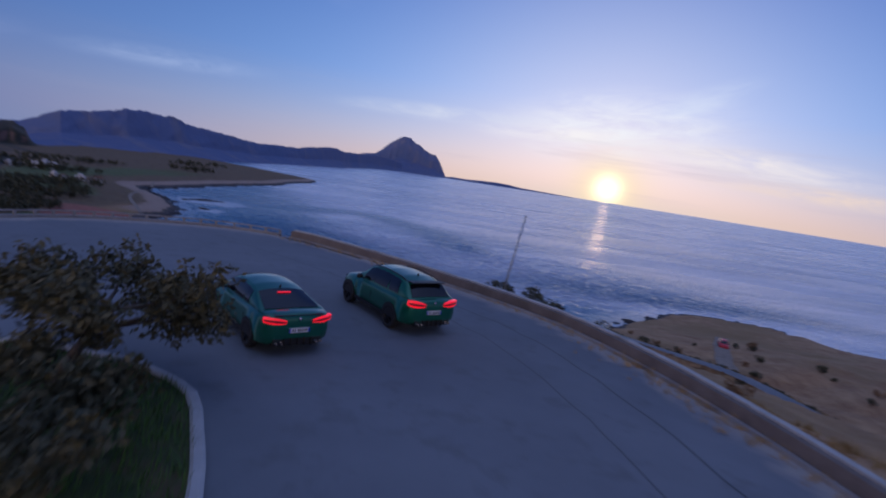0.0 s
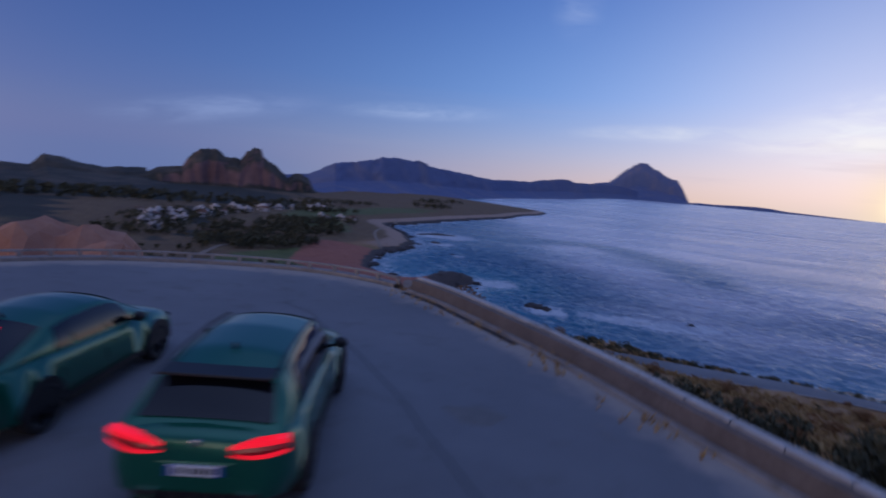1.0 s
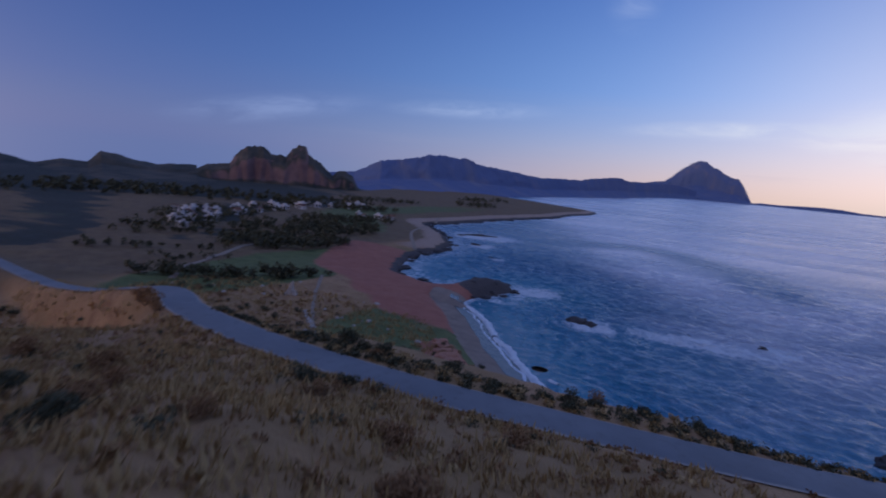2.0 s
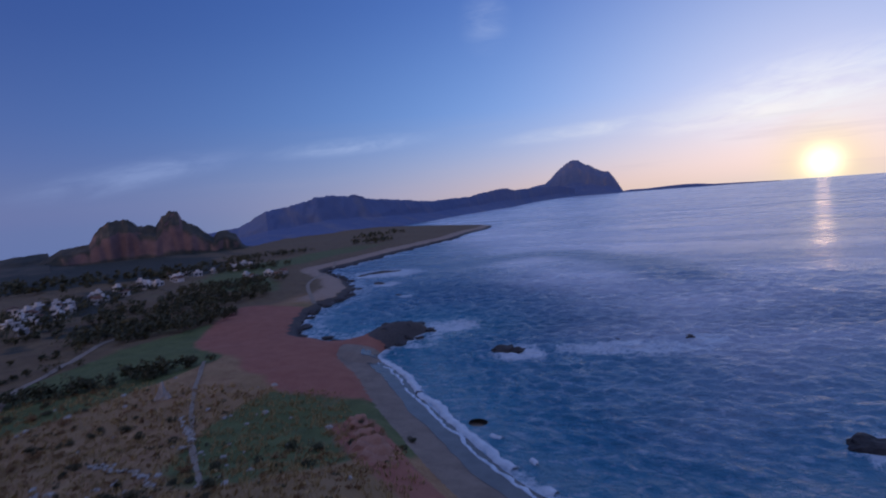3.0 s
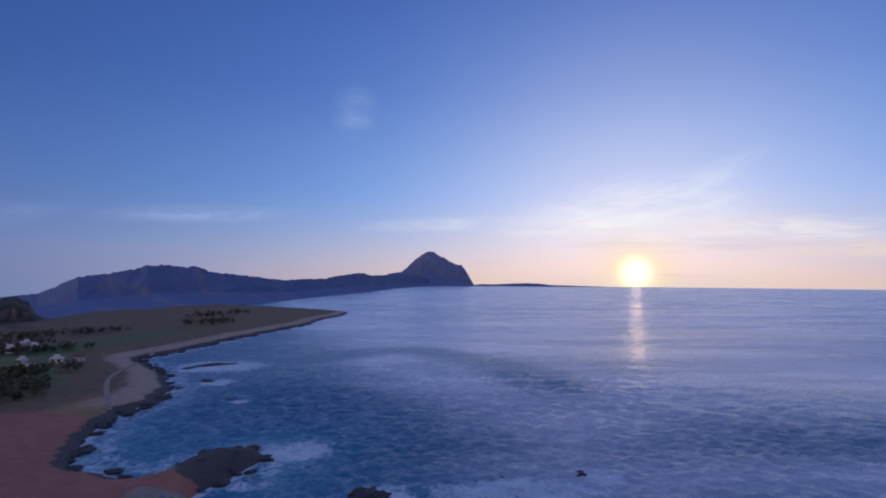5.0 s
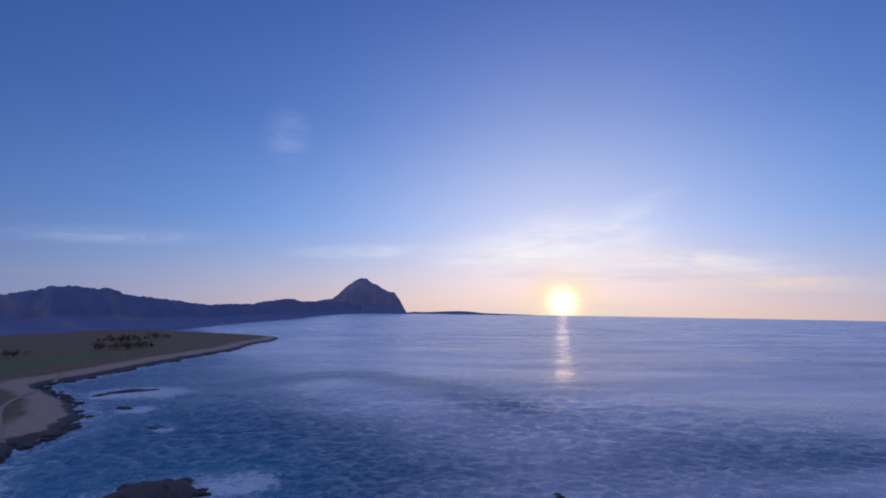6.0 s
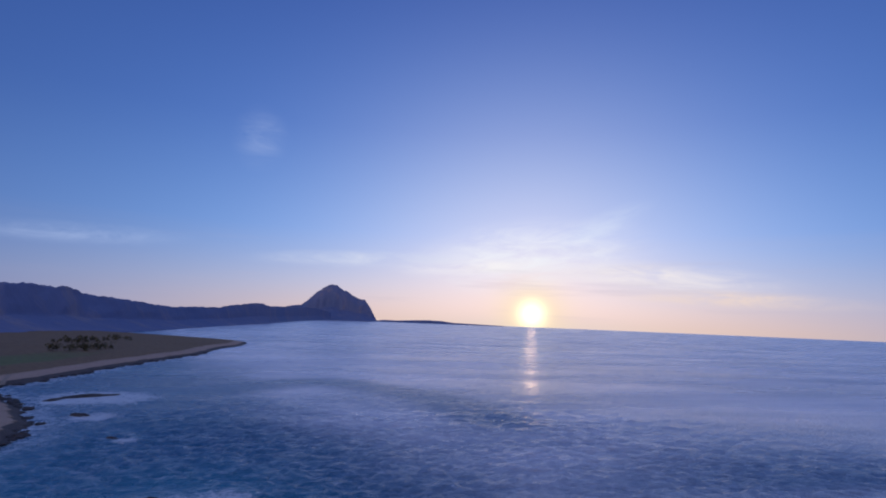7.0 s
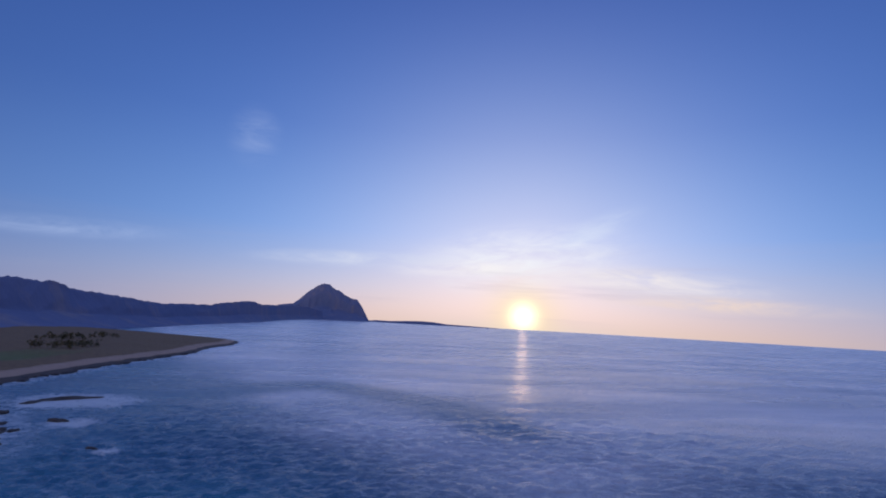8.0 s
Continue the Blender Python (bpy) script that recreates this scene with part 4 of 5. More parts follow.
def grove(name, patches, label, seed, mat=None, height=4.0, per=46, leaf=0.55):
    rnd = random.Random(seed)
    verts, faces = [], []
    for x0, y0, rx, ry, rot, n in patches:
        for _ in range(n):
            a, q = rnd.uniform(0, 6.283), math.sqrt(rnd.random())
            u, w = rx * q * math.cos(a), ry * q * math.sin(a)
            x, y = x0 + u * math.cos(rot) - w * math.sin(rot), y0 + u * math.sin(rot) + w * math.cos(rot)
            h = height * rnd.uniform(0.6, 1.25)
            leaf_cloud(per, (x, y, ground_z(x, y) + h * 0.42), (h * 0.55, h * 0.55, h * 0.5), leaf * rnd.uniform(0.8, 1.2), rnd, 0.5, faces, verts)
    tagged(new(name, mesh_from(name, verts, faces, mat or M_SCRUB)), label, "trees", kind="stuff")


def make_tufts():
    """Dry grass on the slope, thickest near the terrace."""
    rnd = np.random.default_rng(5)
    n = 16000
    x, y = rnd.uniform(-44, 26, n), rnd.uniform(20, 56, n)
    x2, y2 = rnd.uniform(-100, -20, 7000), rnd.uniform(60, 125, 7000)
    x, y = np.concatenate([x, x2]), np.concatenate([y, y2])
    z, sd, dt, rd = terrain(x, y)
    ok = (dt > 0.3) & (rd > 1.6) & (wobble(x, y, 3.0, 7.0) > -0.35) & (sd > 13)
    x, y, z, dt = x[ok], y[ok], z[ok], dt[ok]
    verts, faces = [], []
    for px, py, pz in zip(x, y, z):
        s = rnd.uniform(0.14, 0.42) * (1.0 if py < 58 else 1.5)
        for b in range(5):
            a = rnd.uniform(0, 6.283)
            lean = rnd.uniform(0.2, 0.8) * s
            w = 0.16 * s
            ox, oy = px + rnd.normal() * 0.5 * s, py + rnd.normal() * 0.5 * s
            i = len(verts)
            verts += [(ox - w * math.sin(a), oy + w * math.cos(a), pz - 0.05), (ox + w * math.sin(a), oy - w * math.cos(a), pz - 0.05),
                      (ox + lean * math.cos(a), oy + lean * math.sin(a), pz + s)]
            faces.append((i, i + 1, i + 2))
    tagged(new("dry_grass", mesh_from("dry_grass", verts, faces, M_TUFT)), "dry yellow-brown grass covering the slope", "grass", kind="stuff")


def make_weeds():
    """Dead weeds along the foot of the parapet."""
    rnd = np.random.default_rng(8)
    verts, faces = [], []
    for i in range(len(OUTER) - 1):
        if OUTER[i, 1] < -8 or OUTER[i, 0] < -6:
            continue
        for _ in range(int(26 * max(0, wobble(OUTER[i:i + 1, 0], OUTER[i:i + 1, 1], 3.1, 4.0)[0] + 0.75))):
            s = rnd.uniform(0.06, 0.20)
            p = offset(OUTER, 0.5 + abs(rnd.normal()) * 0.32)[i] + rnd.normal(size=2) * 0.3
            for b in range(6):
                a = rnd.uniform(0, 6.283)
                k = len(verts)
                w = 0.10 * s
                verts += [(p[0] - w * math.sin(a), p[1] + w * math.cos(a), TERRACE_Z), (p[0] + w * math.sin(a), p[1] - w * math.cos(a), TERRACE_Z),
                          (p[0] + 0.6 * s * math.cos(a), p[1] + 0.6 * s * math.sin(a), TERRACE_Z + s)]
                faces.append((k, k + 1, k + 2))
    tagged(new("dead_weeds", mesh_from("dead_weeds", verts, faces, M_TUFT)), "dead brown weeds growing along the kerb", "weeds", kind="stuff")


def heath(name, x, y, size, mat, label, per, leaf, seed, flat=0.55):
    """Low tangled growth, clump by clump, on the ground."""
    rnd = random.Random(seed)
    z = terrain(x, y)[0]
    verts, faces = [], []
    for px, py, pz, s in zip(x, y, z, size):
        leaf_cloud(per, (px, py, pz + 0.35 * s * flat), (s * rnd.uniform(0.7, 1.2), s * rnd.uniform(0.7, 1.2), s * flat * rnd.uniform(0.7, 1.3)), leaf * rnd.uniform(0.8, 1.3), rnd, 0.5, faces, verts)
    tagged(new(name, mesh_from(name, verts, faces, mat)), label, "scrub", kind="stuff")


def make_heath():
    rnd = np.random.default_rng(23)
    # thick verge on the seaward side of the road, thinner on the other
    a, b = int(len(ROAD) * 0.34), int(len(ROAD) * 0.72)
    for name, mat, label, n, lo, hi, s0, s1 in (("verge_scrub", M_SCRUB, "dense dark scrub along the road edge", 620, 1.7, 3.8, 0.30, 0.70),
                                                ("verge_grass", M_TUFT, "pale dry tussocks along the road edge", 620, 1.55, 4.6, 0.22, 0.55),
                                                ("verge_herbs", M_LEAF, "olive green low bushes along the road edge", 520, 1.6, 4.2, 0.25, 0.60),
                                                ("bank_grass", M_DRYBUSH, "brown grass hanging over the inner road edge", 260, -3.2, -1.6, 0.18, 0.42)):
        i, o = rnd.integers(a, b, n), rnd.uniform(lo, hi, n)
        t = np.gradient(ROAD[:, :2], axis=0)
        t /= np.linalg.norm(t, axis=1)[:, None]
        x, y = ROAD[i, 0] - t[i, 1] * o + rnd.normal(size=n) * 0.3, ROAD[i, 1] + t[i, 0] * o + rnd.normal(size=n) * 0.3
        ok = dist_to(ROAD, x, y)[0] > 1.5
        heath(name, x[ok], y[ok], rnd.uniform(s0, s1, n)[ok], mat, label, 60, 0.085, 3)
    # rubble field between the road and the beach
    for name, mat, label, n, s0, s1 in (("field_scrub", M_SCRUB, "low dark shrubs scattered over the dry field", 240, 0.3, 0.8),
                                        ("field_grass", M_TUFT, "pale dry grass clumps over the dry field", 620, 0.3, 0.8),
                                        ("field_twigs", M_DRYBUSH, "reddish brown dry herbs over the dry field", 900, 0.3, 1.0)):
        x, y = rnd.uniform(-100, -24, n), rnd.uniform(60, 122, n)
        z, sd, dt, rd = terrain(x, y)
        ok = (sd > 12) & (rd > 2.6) & (wobble(x, y, 6.0, n * 0.1) > -0.25) & (np.hypot((x + 46) / 14, (y - 116) / 14) > 1)
        heath(name, x[ok], y[ok], rnd.uniform(s0, s1, n)[ok], mat, label, 20, 0.17, 5)
    # hillside under the terrace
    for name, mat, label, n, s0, s1 in (("slope_scrub", M_LEAF, "olive green herbs on the slope below the terrace", 130, 0.3, 0.6),
                                        ("slope_twigs", M_DRYBUSH, "brown dead herbs on the slope below the terrace", 560, 0.25, 0.6),
                                        ("slope_grass", M_TUFT, "yellow grass tussocks on the slope below the terrace", 420, 0.2, 0.5)):
        x, y = rnd.uniform(-42, 24, n), rnd.uniform(29, 55, n)
        z, sd, dt, rd = terrain(x, y)
        ok = (dt > 1.0) & (rd > 1.8)
        heath(name, x[ok], y[ok], rnd.uniform(s0, s1, n)[ok], mat, label, 44, 0.085, 7)


make_pole(5.3, 22.9, 33.05, 0.52)
make_bushes()
make_tufts()
make_heath()
make_weeds()
grove("far_grove", [(-124, 172, 26, 12, 1.25, 120), (-140, 206, 34, 14, 1.15, 150), (-152, 246, 30, 10, 1.2, 70)], "dark grove of low trees on the coastal plain", 21)
grove("hedge_trees", [(-104, 110, 9, 3.2, 0.6, 26), (-94, 122, 10, 2.2, 1.1, 24), (-86, 133, 9, 2.0, 1.1, 16)], "dark hedge of trees between the fields", 22, None, 3.4, 70, 0.40)
grove("plain_trees", [(-185, 310, 26, 7, 1.0, 46), (-215, 380, 34, 8, 1.0, 50), (-190, 205, 18, 40, 0.2, 60), (-168, 160, 14, 24, 0.3, 34)], "scattered dark trees round the village", 23)
grove("wooded_slope", [(-262, 276, 100, 36, 0.84, 200), (-320, 200, 90, 40, 1.2, 120)], "dark woods at the foot of the mountains", 27, None, 4.5, 26, 1.0)
grove("field_hedges", [(-150, 160, 30, 2.5, 1.0, 30), (-136, 128, 24, 2.2, 0.9, 22), (-118, 128, 12, 1.8, 1.0, 9)], "thin dark hedgerows between the brown fields", 28, None, 2.4, 36, 0.45)
grove("shore_trees", [(-170, 470, 30, 8, 1.2, 30), (-200, 560, 40, 8, 1.2, 30)], "low line of dark trees far along the plain", 24, None, 5.0, 30, 0.8)


# ---------------------------------------------------------------- planted island with the leaning tree
def make_island():
    pts = [(-1.5, 2.0), (-1.7, 5.0), (-2.05, 6.9), (-2.6, 8.5), (-3.2, 9.85), (-4.1, 10.6), (-5.2, 11.1), (-7.5, 11.4), (-10.0, 10.4), (-12.5, 7.0), (-14, 2), (-14, -8), (-2.4, -8), (-1.8, -3), (-1.5, 2.0)]
    line = spline(pts, 0.5)
    kerb = [(0.0, -0.1), (0.0, 0.15), (0.05, 0.19), (0.17, 0.19), (0.22, 0.15), (0.22, -0.1)]
    tagged(new("island_kerb", profile_wall("island_kerb", line, kerb, M_COPING)), "pale concrete kerb round the planted island", "kerb", kind="structure")
    inner = offset(line, 0.2)
    bm = bmesh.new()
    bm.faces.new([bm.verts.new((x, y, TERRACE_Z + 0.12)) for x, y in inner[:-1]])
    tagged(new("island_soil", link_bm("island_soil", bm, M_TURF)), "dark mossy turf bed of the planted island", "ground", kind="structure")
    rnd = np.random.default_rng(3)
    verts, faces = [], []
    for _ in range(9000):
        x, y = rnd.uniform(-7.5, -1.9), rnd.uniform(1.5, 11.4)
        if not inside(inner, np.array([x]), np.array([y]))[0]:
            continue
        s, a = rnd.uniform(0.10, 0.26), rnd.uniform(0, 6.283)
        i = len(verts)
        verts += [(x - 0.012 * math.sin(a), y + 0.012 * math.cos(a), TERRACE_Z + 0.1), (x + 0.012 * math.sin(a), y - 0.012 * math.cos(a), TERRACE_Z + 0.1),
                  (x + 0.5 * s * math.cos(a), y + 0.5 * s * math.sin(a), TERRACE_Z + 0.12 + s)]
        faces.append((i, i + 1, i + 2))
    tagged(new("island_grass", mesh_from("island_grass", verts, faces, M_LAWN)), "short green grass on the planted island", "grass", kind="stuff")


def make_tree(x, y, seed, lean, height, spread, leaves, label):
    rnd = random.Random(seed)
    tree = tagged(new("tree", None), label, "tree")
    tree.matrix_basis = pose(x, y, TERRACE_Z + 0.1)
    bm = bmesh.new()
    p, r, tips = Vector((0, 0, -0.1)), 0.13, []
    for k in range(5):
        q = p + Vector((lean[0] * height * 0.13 + rnd.uniform(-0.05, 0.05), lean[1] * height * 0.13 + rnd.uniform(-0.05, 0.05), height * 0.13))
        tube(bm, p, q, r, r * 0.86, 9)
        p, r = q, r * 0.86
    trunk = link_bm("trunk", bm, M_BARK, True)
    part("trunk", trunk, tree)
    bm = bmesh.new()
    for k in range(11):
        a = k * 2.4 + rnd.uniform(-0.3, 0.3)
        s0 = Vector(p) * rnd.uniform(0.62, 1.0)
        mid = s0 + Vector((math.cos(a) * spread * 0.35 + lean[0] * 0.3, math.sin(a) * spread * 0.35 + lean[1] * 0.3, height * rnd.uniform(0.08, 0.24)))
        tip = mid + Vector((math.cos(a) * spread * 0.4, math.sin(a) * spread * 0.4, height * rnd.uniform(-0.02, 0.18)))
        tube(bm, s0, mid, 0.05, 0.03, 6)
        tube(bm, mid, tip, 0.03, 0.012, 5)
        tips += [tip, (mid + tip) / 2]
    part("branch", link_bm("branch", bm, M_BARK), tree)
    verts, faces = [], []
    for tip in tips:
        leaf_cloud(leaves, tip, (spread * 0.30, spread * 0.30, spread * 0.24), 0.075, rnd, 0.35, faces, verts)
    part("crown", mesh_from("crown", verts, faces, M_LEAF), tree, "olive brown crown of narrow leaves")


make_island()
make_tree(-5.7, 9.6, 5, (0.40, 0.15), 2.35, 2.4, 380, "leaning tamarisk tree with feathery crown on the island")
make_tree(-5.0, 6.3, 9, (0.1, 0.1), 1.6, 2.2, 380, "low bushy tree with dense dark crown on the island")


# ---------------------------------------------------------------- rocks, beach and surf
def rock_mesh(seed, mat, flat=0.6, sub=3):
    rnd = random.Random(seed)
    bm = bmesh.new()
    bmesh.ops.create_icosphere(bm, subdivisions=sub, radius=1.0)
    off = Vector((rnd.uniform(0, 50), rnd.uniform(0, 50), rnd.uniform(0, 50)))
    for v in bm.verts:
        n1, n2 = noise.noise(v.co * 1.3 + off), noise.noise(v.co * 3.7 + off)
        v.co *= 1 + 0.45 * n1 + 0.22 * n2
        v.co.z *= flat
    return link_bm("rock", bm, mat)


def make_rocks():
    rnd = random.Random(4)
    shapes = [rock_mesh(k, M_ROCK) for k in range(4)]
    for k, (x, y, s, w, h) in enumerate(ROCKS):
        ob = tagged(new("sea_rock", shapes[k % 4]), "dark jagged rock washed by white surf", "rock", "rocks in the bay")
        ob.matrix_basis = pose(x, y, -0.1, 0, 0, 30 if s > 8 else rnd.uniform(0, 180)) @ Matrix.Diagonal((s * 0.62, w * 0.75, h * 1.6, 1))
    # dark shelf of the small headland and the broken rocky shore
    k = 0
    for i in range(0, len(COAST)):
        x, y = COAST[i]
        if not (158 < y < 520 and x < -40) and not (x > 0 and 80 < y < 160):
            continue
        for _ in range(2 if y < 330 else 1):
            s = rnd.uniform(0.5, 1.5) * (1 if y < 200 else 1.2)
            ob = tagged(new("shore_rock", shapes[rnd.randrange(4)]), "dark weathered rock on the water's edge", "rock", "rocks along the shore")
            ob.matrix_basis = pose(x + rnd.uniform(-2.5, 2.5), y + rnd.uniform(-2.5, 2.5), rnd.uniform(0.0, 0.5), 0, 0, rnd.uniform(0, 360)) @ Matrix.Diagonal((s * 1.3, s, s * rnd.uniform(0.4, 0.8), 1))
    for _ in range(18):
        x, y = rnd.gauss(-50.5, 2.2), rnd.gauss(173, 4.2)
        ob = tagged(new("shore_rock", shapes[rnd.randrange(4)]), "dark weathered rock on the small headland", "rock", "rocks of the small headland")
        s = rnd.uniform(0.8, 1.8)
        ob.matrix_basis = pose(x, y, ground_z(x, y) * 0.8, 0, 0, rnd.uniform(0, 360)) @ Matrix.Diagonal((s * 1.3, s, s * 0.8, 1))
    pale = [rock_mesh(20 + q, M_PALE, 0.7, 2) for q in range(3)]
    for _ in range(90):
        x, y = rnd.gauss(-62, 18), rnd.gauss(93, 13)
        if dist_to(ROAD, np.array([x]), np.array([y]))[0][0] < 4 or dist_to(COAST, np.array([x]), np.array([y]))[0][0] < 14:
            continue
        s = rnd.uniform(0.15, 0.55)
        ob = tagged(new("field_stone", pale[rnd.randrange(3)]), "pale limestone block lying in the dry field", "stone", "stones in the dry field")
        ob.matrix_basis = pose(x, y, ground_z(x, y), 0, 0, rnd.uniform(0, 360)) @ Matrix.Diagonal((s * 1.3, s, s, 1))
    bm = bmesh.new()
    for (x0, w, h) in ((0, 1.3, 3.4), (1.1, 1.0, 1.6), (-1.0, 0.8, 1.1)):
        bmesh.ops.create_cone(bm, cap_ends=True, segments=5, radius1=w, radius2=w * 0.12, depth=h, matrix=pose(x0, 0, h / 2 - 0.3, 4, 10, 20))
    x, y = -75.5, 118
    ob = tagged(new("ruined_pier", link_bm("ruined_pier", bm, M_PALE)), "broken pale stone stump standing in the field", "ruin")
    ob.matrix_basis = pose(x, y, ground_z(x, y))
    # reddish bluff over the beach
    bluff = [rock_mesh(33 + q, M_BLUFF, 1.0, 3) for q in range(2)]
    for x, y, s in ((-30, 101, 2.6), (-33, 106, 2.2), (-27.5, 96.5, 2.4), (-36.5, 112, 1.8)):
        ob = tagged(new("earth_bluff", bluff[int(s * 10) % 2]), "crumbling red earth bluff above the beach", "bluff", "bluffs above the beach")
        ob.matrix_basis = pose(x, y, ground_z(x, y) - 0.4 * s, 0, 0, 30 * s) @ Matrix.Diagonal((s, s * 1.3, s * 0.9, 1))
    ob = tagged(new("earth_mound", rock_mesh(51, M_BLUFF, 0.8, 4)), "bare pink earth mound behind the bend", "mound")
    ob.matrix_basis = pose(-29, 35, ground_z(-29, 35) - 1.0, 0, 0, 20) @ Matrix.Diagonal((4.6, 5.6, 6.0, 1))


def make_stone_walls():
    """Tumbled dry stone walls across the rubble field, stone by stone."""
    rnd = random.Random(31)
    stones = [rock_mesh(70 + q, M_PALE, 0.75, 1) for q in range(4)]
    for pts in ([(-46, 77), (-53, 79.5), (-62, 82)], [(-50, 88), (-57, 93), (-66, 95)], [(-58, 104), (-66, 111)]):
        wall = tagged(new("stone_wall", None), "low tumbled dry stone wall of pale limestone", "wall", "stone walls in the dry field")
        for x, y in spline(pts, 0.55):
            for k in range(2):
                s = rnd.uniform(0.16, 0.36)
                px, py = x + rnd.gauss(0, 0.22), y + rnd.gauss(0, 0.22)
                ob = part("stone", stones[rnd.randrange(4)], wall)
                ob.matrix_basis = pose(px, py, ground_z(px, py) + 0.10 + 0.18 * k * rnd.random(), 0, 0, rnd.uniform(0, 360)) @ Matrix.Diagonal((s * 1.3, s, s * 0.9, 1))


M_BLUFF = grain("pink_bare_earth", (0.32, 0.130, 0.080), (0.48, 0.250, 0.165), 0.8, 0.95, 0.8, 0.15)
make_rocks()
make_stone_walls()


def make_beach():
    """Wet sand along the water, and the surf that runs over it."""
    i0 = int(np.argmin(np.hypot(COAST[:, 0] + 51, COAST[:, 1] - 157)))
    i1 = int(np.argmin(np.hypot(COAST[:, 0] + 6, COAST[:, 1] - 98)))
    line = spline(COAST[i0:i1 + 1], 0.8)
    wob = wobble(line[:, 0], line[:, 1], 5.0, 2.0)
    side = -1 if terrain(*[np.array([v]) for v in offset(line, 3.0)[40]])[1][0] > 0 else 1
    rows = []
    for o in (-0.5, 1.5, 3.4):
        xy = offset(line, 0) + (offset(line, -side) - line[:, :2]) * (o + 0.7 * wob[:, None] * (o > 1))
        rows.append(with_z(xy, np.maximum(terrain(xy[:, 0], xy[:, 1])[0], 0) + 0.05))
    tagged(new("wet_sand", ribbon("wet_sand", rows, M_WETSAND)), "dark wet sand along the water line", "beach", kind="structure")
    surf = []
    for k, (o, w, h) in enumerate(((0.3, 0.9, 0.16), (2.6, 1.5, 0.34), (6.0, 0.8, 0.30))):
        gap = wobble(line[:, 0], line[:, 1], 6.0, 3.0 + k) + 0.75 * (k == 0) + 0.35 * (k == 1) > -0.1 + 0.25 * k
        verts, faces = [], []
        out = (offset(line, side) - line[:, :2])
        wig = 0.9 * wobble(line[:, 0], line[:, 1], 3.2, k + 1.0)
        for j in range(len(line)):
            c = line[j, :2] + out[j] * (o + wig[j] + 0.5 * wob[j])
            ww = w * (0.7 + 0.5 * abs(math.sin(j * 0.9 + k)))
            for s, z in ((-0.5, 0.0), (-0.2, h), (0.15, h * 0.9), (0.5, 0.02)):
                verts.append((c[0] + out[j][0] * s * ww, c[1] + out[j][1] * s * ww, z + 0.06))
        for j in range(len(line) - 1):
            if gap[j]:
                faces += [(j * 4 + q, j * 4 + q + 1, j * 4 + q + 5, j * 4 + q + 4) for q in range(3)]
        ob = tagged(new("surf_line", mesh_from("surf_line", verts, faces, M_FOAM, True)), "white line of surf rolling onto the beach", "surf", kind="stuff")
        surf.append((ob, -np.mean(out, axis=0), 0.9 + 0.3 * k))
    return surf


SURF = make_beach()


# ---------------------------------------------------------------- village
def house(x, y, w, d, h, turn, kind, label):
    ob = tagged(new("house", None), label, "house", "houses of the village")
    bm = bmesh.new()
    add_box(bm, (-w / 2, -d / 2, -1.5), (w / 2, d / 2, h))
    part("wall", link_bm("wall", bm, M_HOUSE), ob)
    bm = bmesh.new()
    if kind:
        for s in (-1, 1):
            v = [bm.verts.new(q) for q in ((s * (w / 2 + 0.3), -d / 2 - 0.3, h), (s * (w / 2 + 0.3), d / 2 + 0.3, h), (0, d / 2 + 0.3, h + 0.28 * w), (0, -d / 2 - 0.3, h + 0.28 * w))]
            bm.faces.new(v)
        bmesh.ops.solidify(bm, geom=bm.faces[:], thickness=0.15)
        part("roof", link_bm("roof", bm, M_ROOF), ob, "clay tiled gable roof")
    else:
        add_box(bm, (-w / 2 - 0.12, -d / 2 - 0.12, h), (w / 2 + 0.12, d / 2 + 0.12, h + 0.35))
        add_box(bm, (-w / 4, -d / 4, h + 0.3), (w / 5, d / 4, h + 1.4))
        part("roof", link_bm("roof", bm, M_HOUSE), ob)
    pane = box_mesh("window", (-0.5, -0.06, -0.6), (0.5, 0.06, 0.6), M_DARKWIN)
    for k in range(max(2, int(w / 2.2))):
        wx = -w / 2 + (k + 0.5) * w / max(2, int(w / 2.2))
        wnd = part("window", pane, ob)
        wnd.matrix_basis = pose(wx, -d / 2 - 0.03, h * 0.55)
    ob.matrix_basis = pose(x, y, ground_z(x, y), 0, 0, turn)


def make_village():
    rnd = random.Random(17)
    rows = spline([(-174, 152), (-177, 162), (-188, 186), (-200, 209), (-204, 228), (-207, 250), (-209, 281), (-203, 298), (-199, 326)], 1.0)
    spots = [(rows[rnd.randrange(len(rows))], 7.0) for _ in range(46)] + [(np.array((-193, 197)), 8.0)] * 22 + [(np.array((-158, 284)), 7.0)] * 6
    placed = []
    for p, s in spots:
        x, y = rnd.gauss(p[0], s), rnd.gauss(p[1], s)
        if any(math.hypot(x - a, y - b) < 5.0 for a, b in placed):
            continue
        placed.append((x, y))
        k = rnd.random() < 0.35
        house(x, y, rnd.uniform(2.4, 4.4), rnd.uniform(2.4, 3.6), rnd.uniform(1.6, 2.4), rnd.uniform(-35, 80), k,
              "small white house with a clay roof" if k else "small white flat-roofed village house")


make_village()


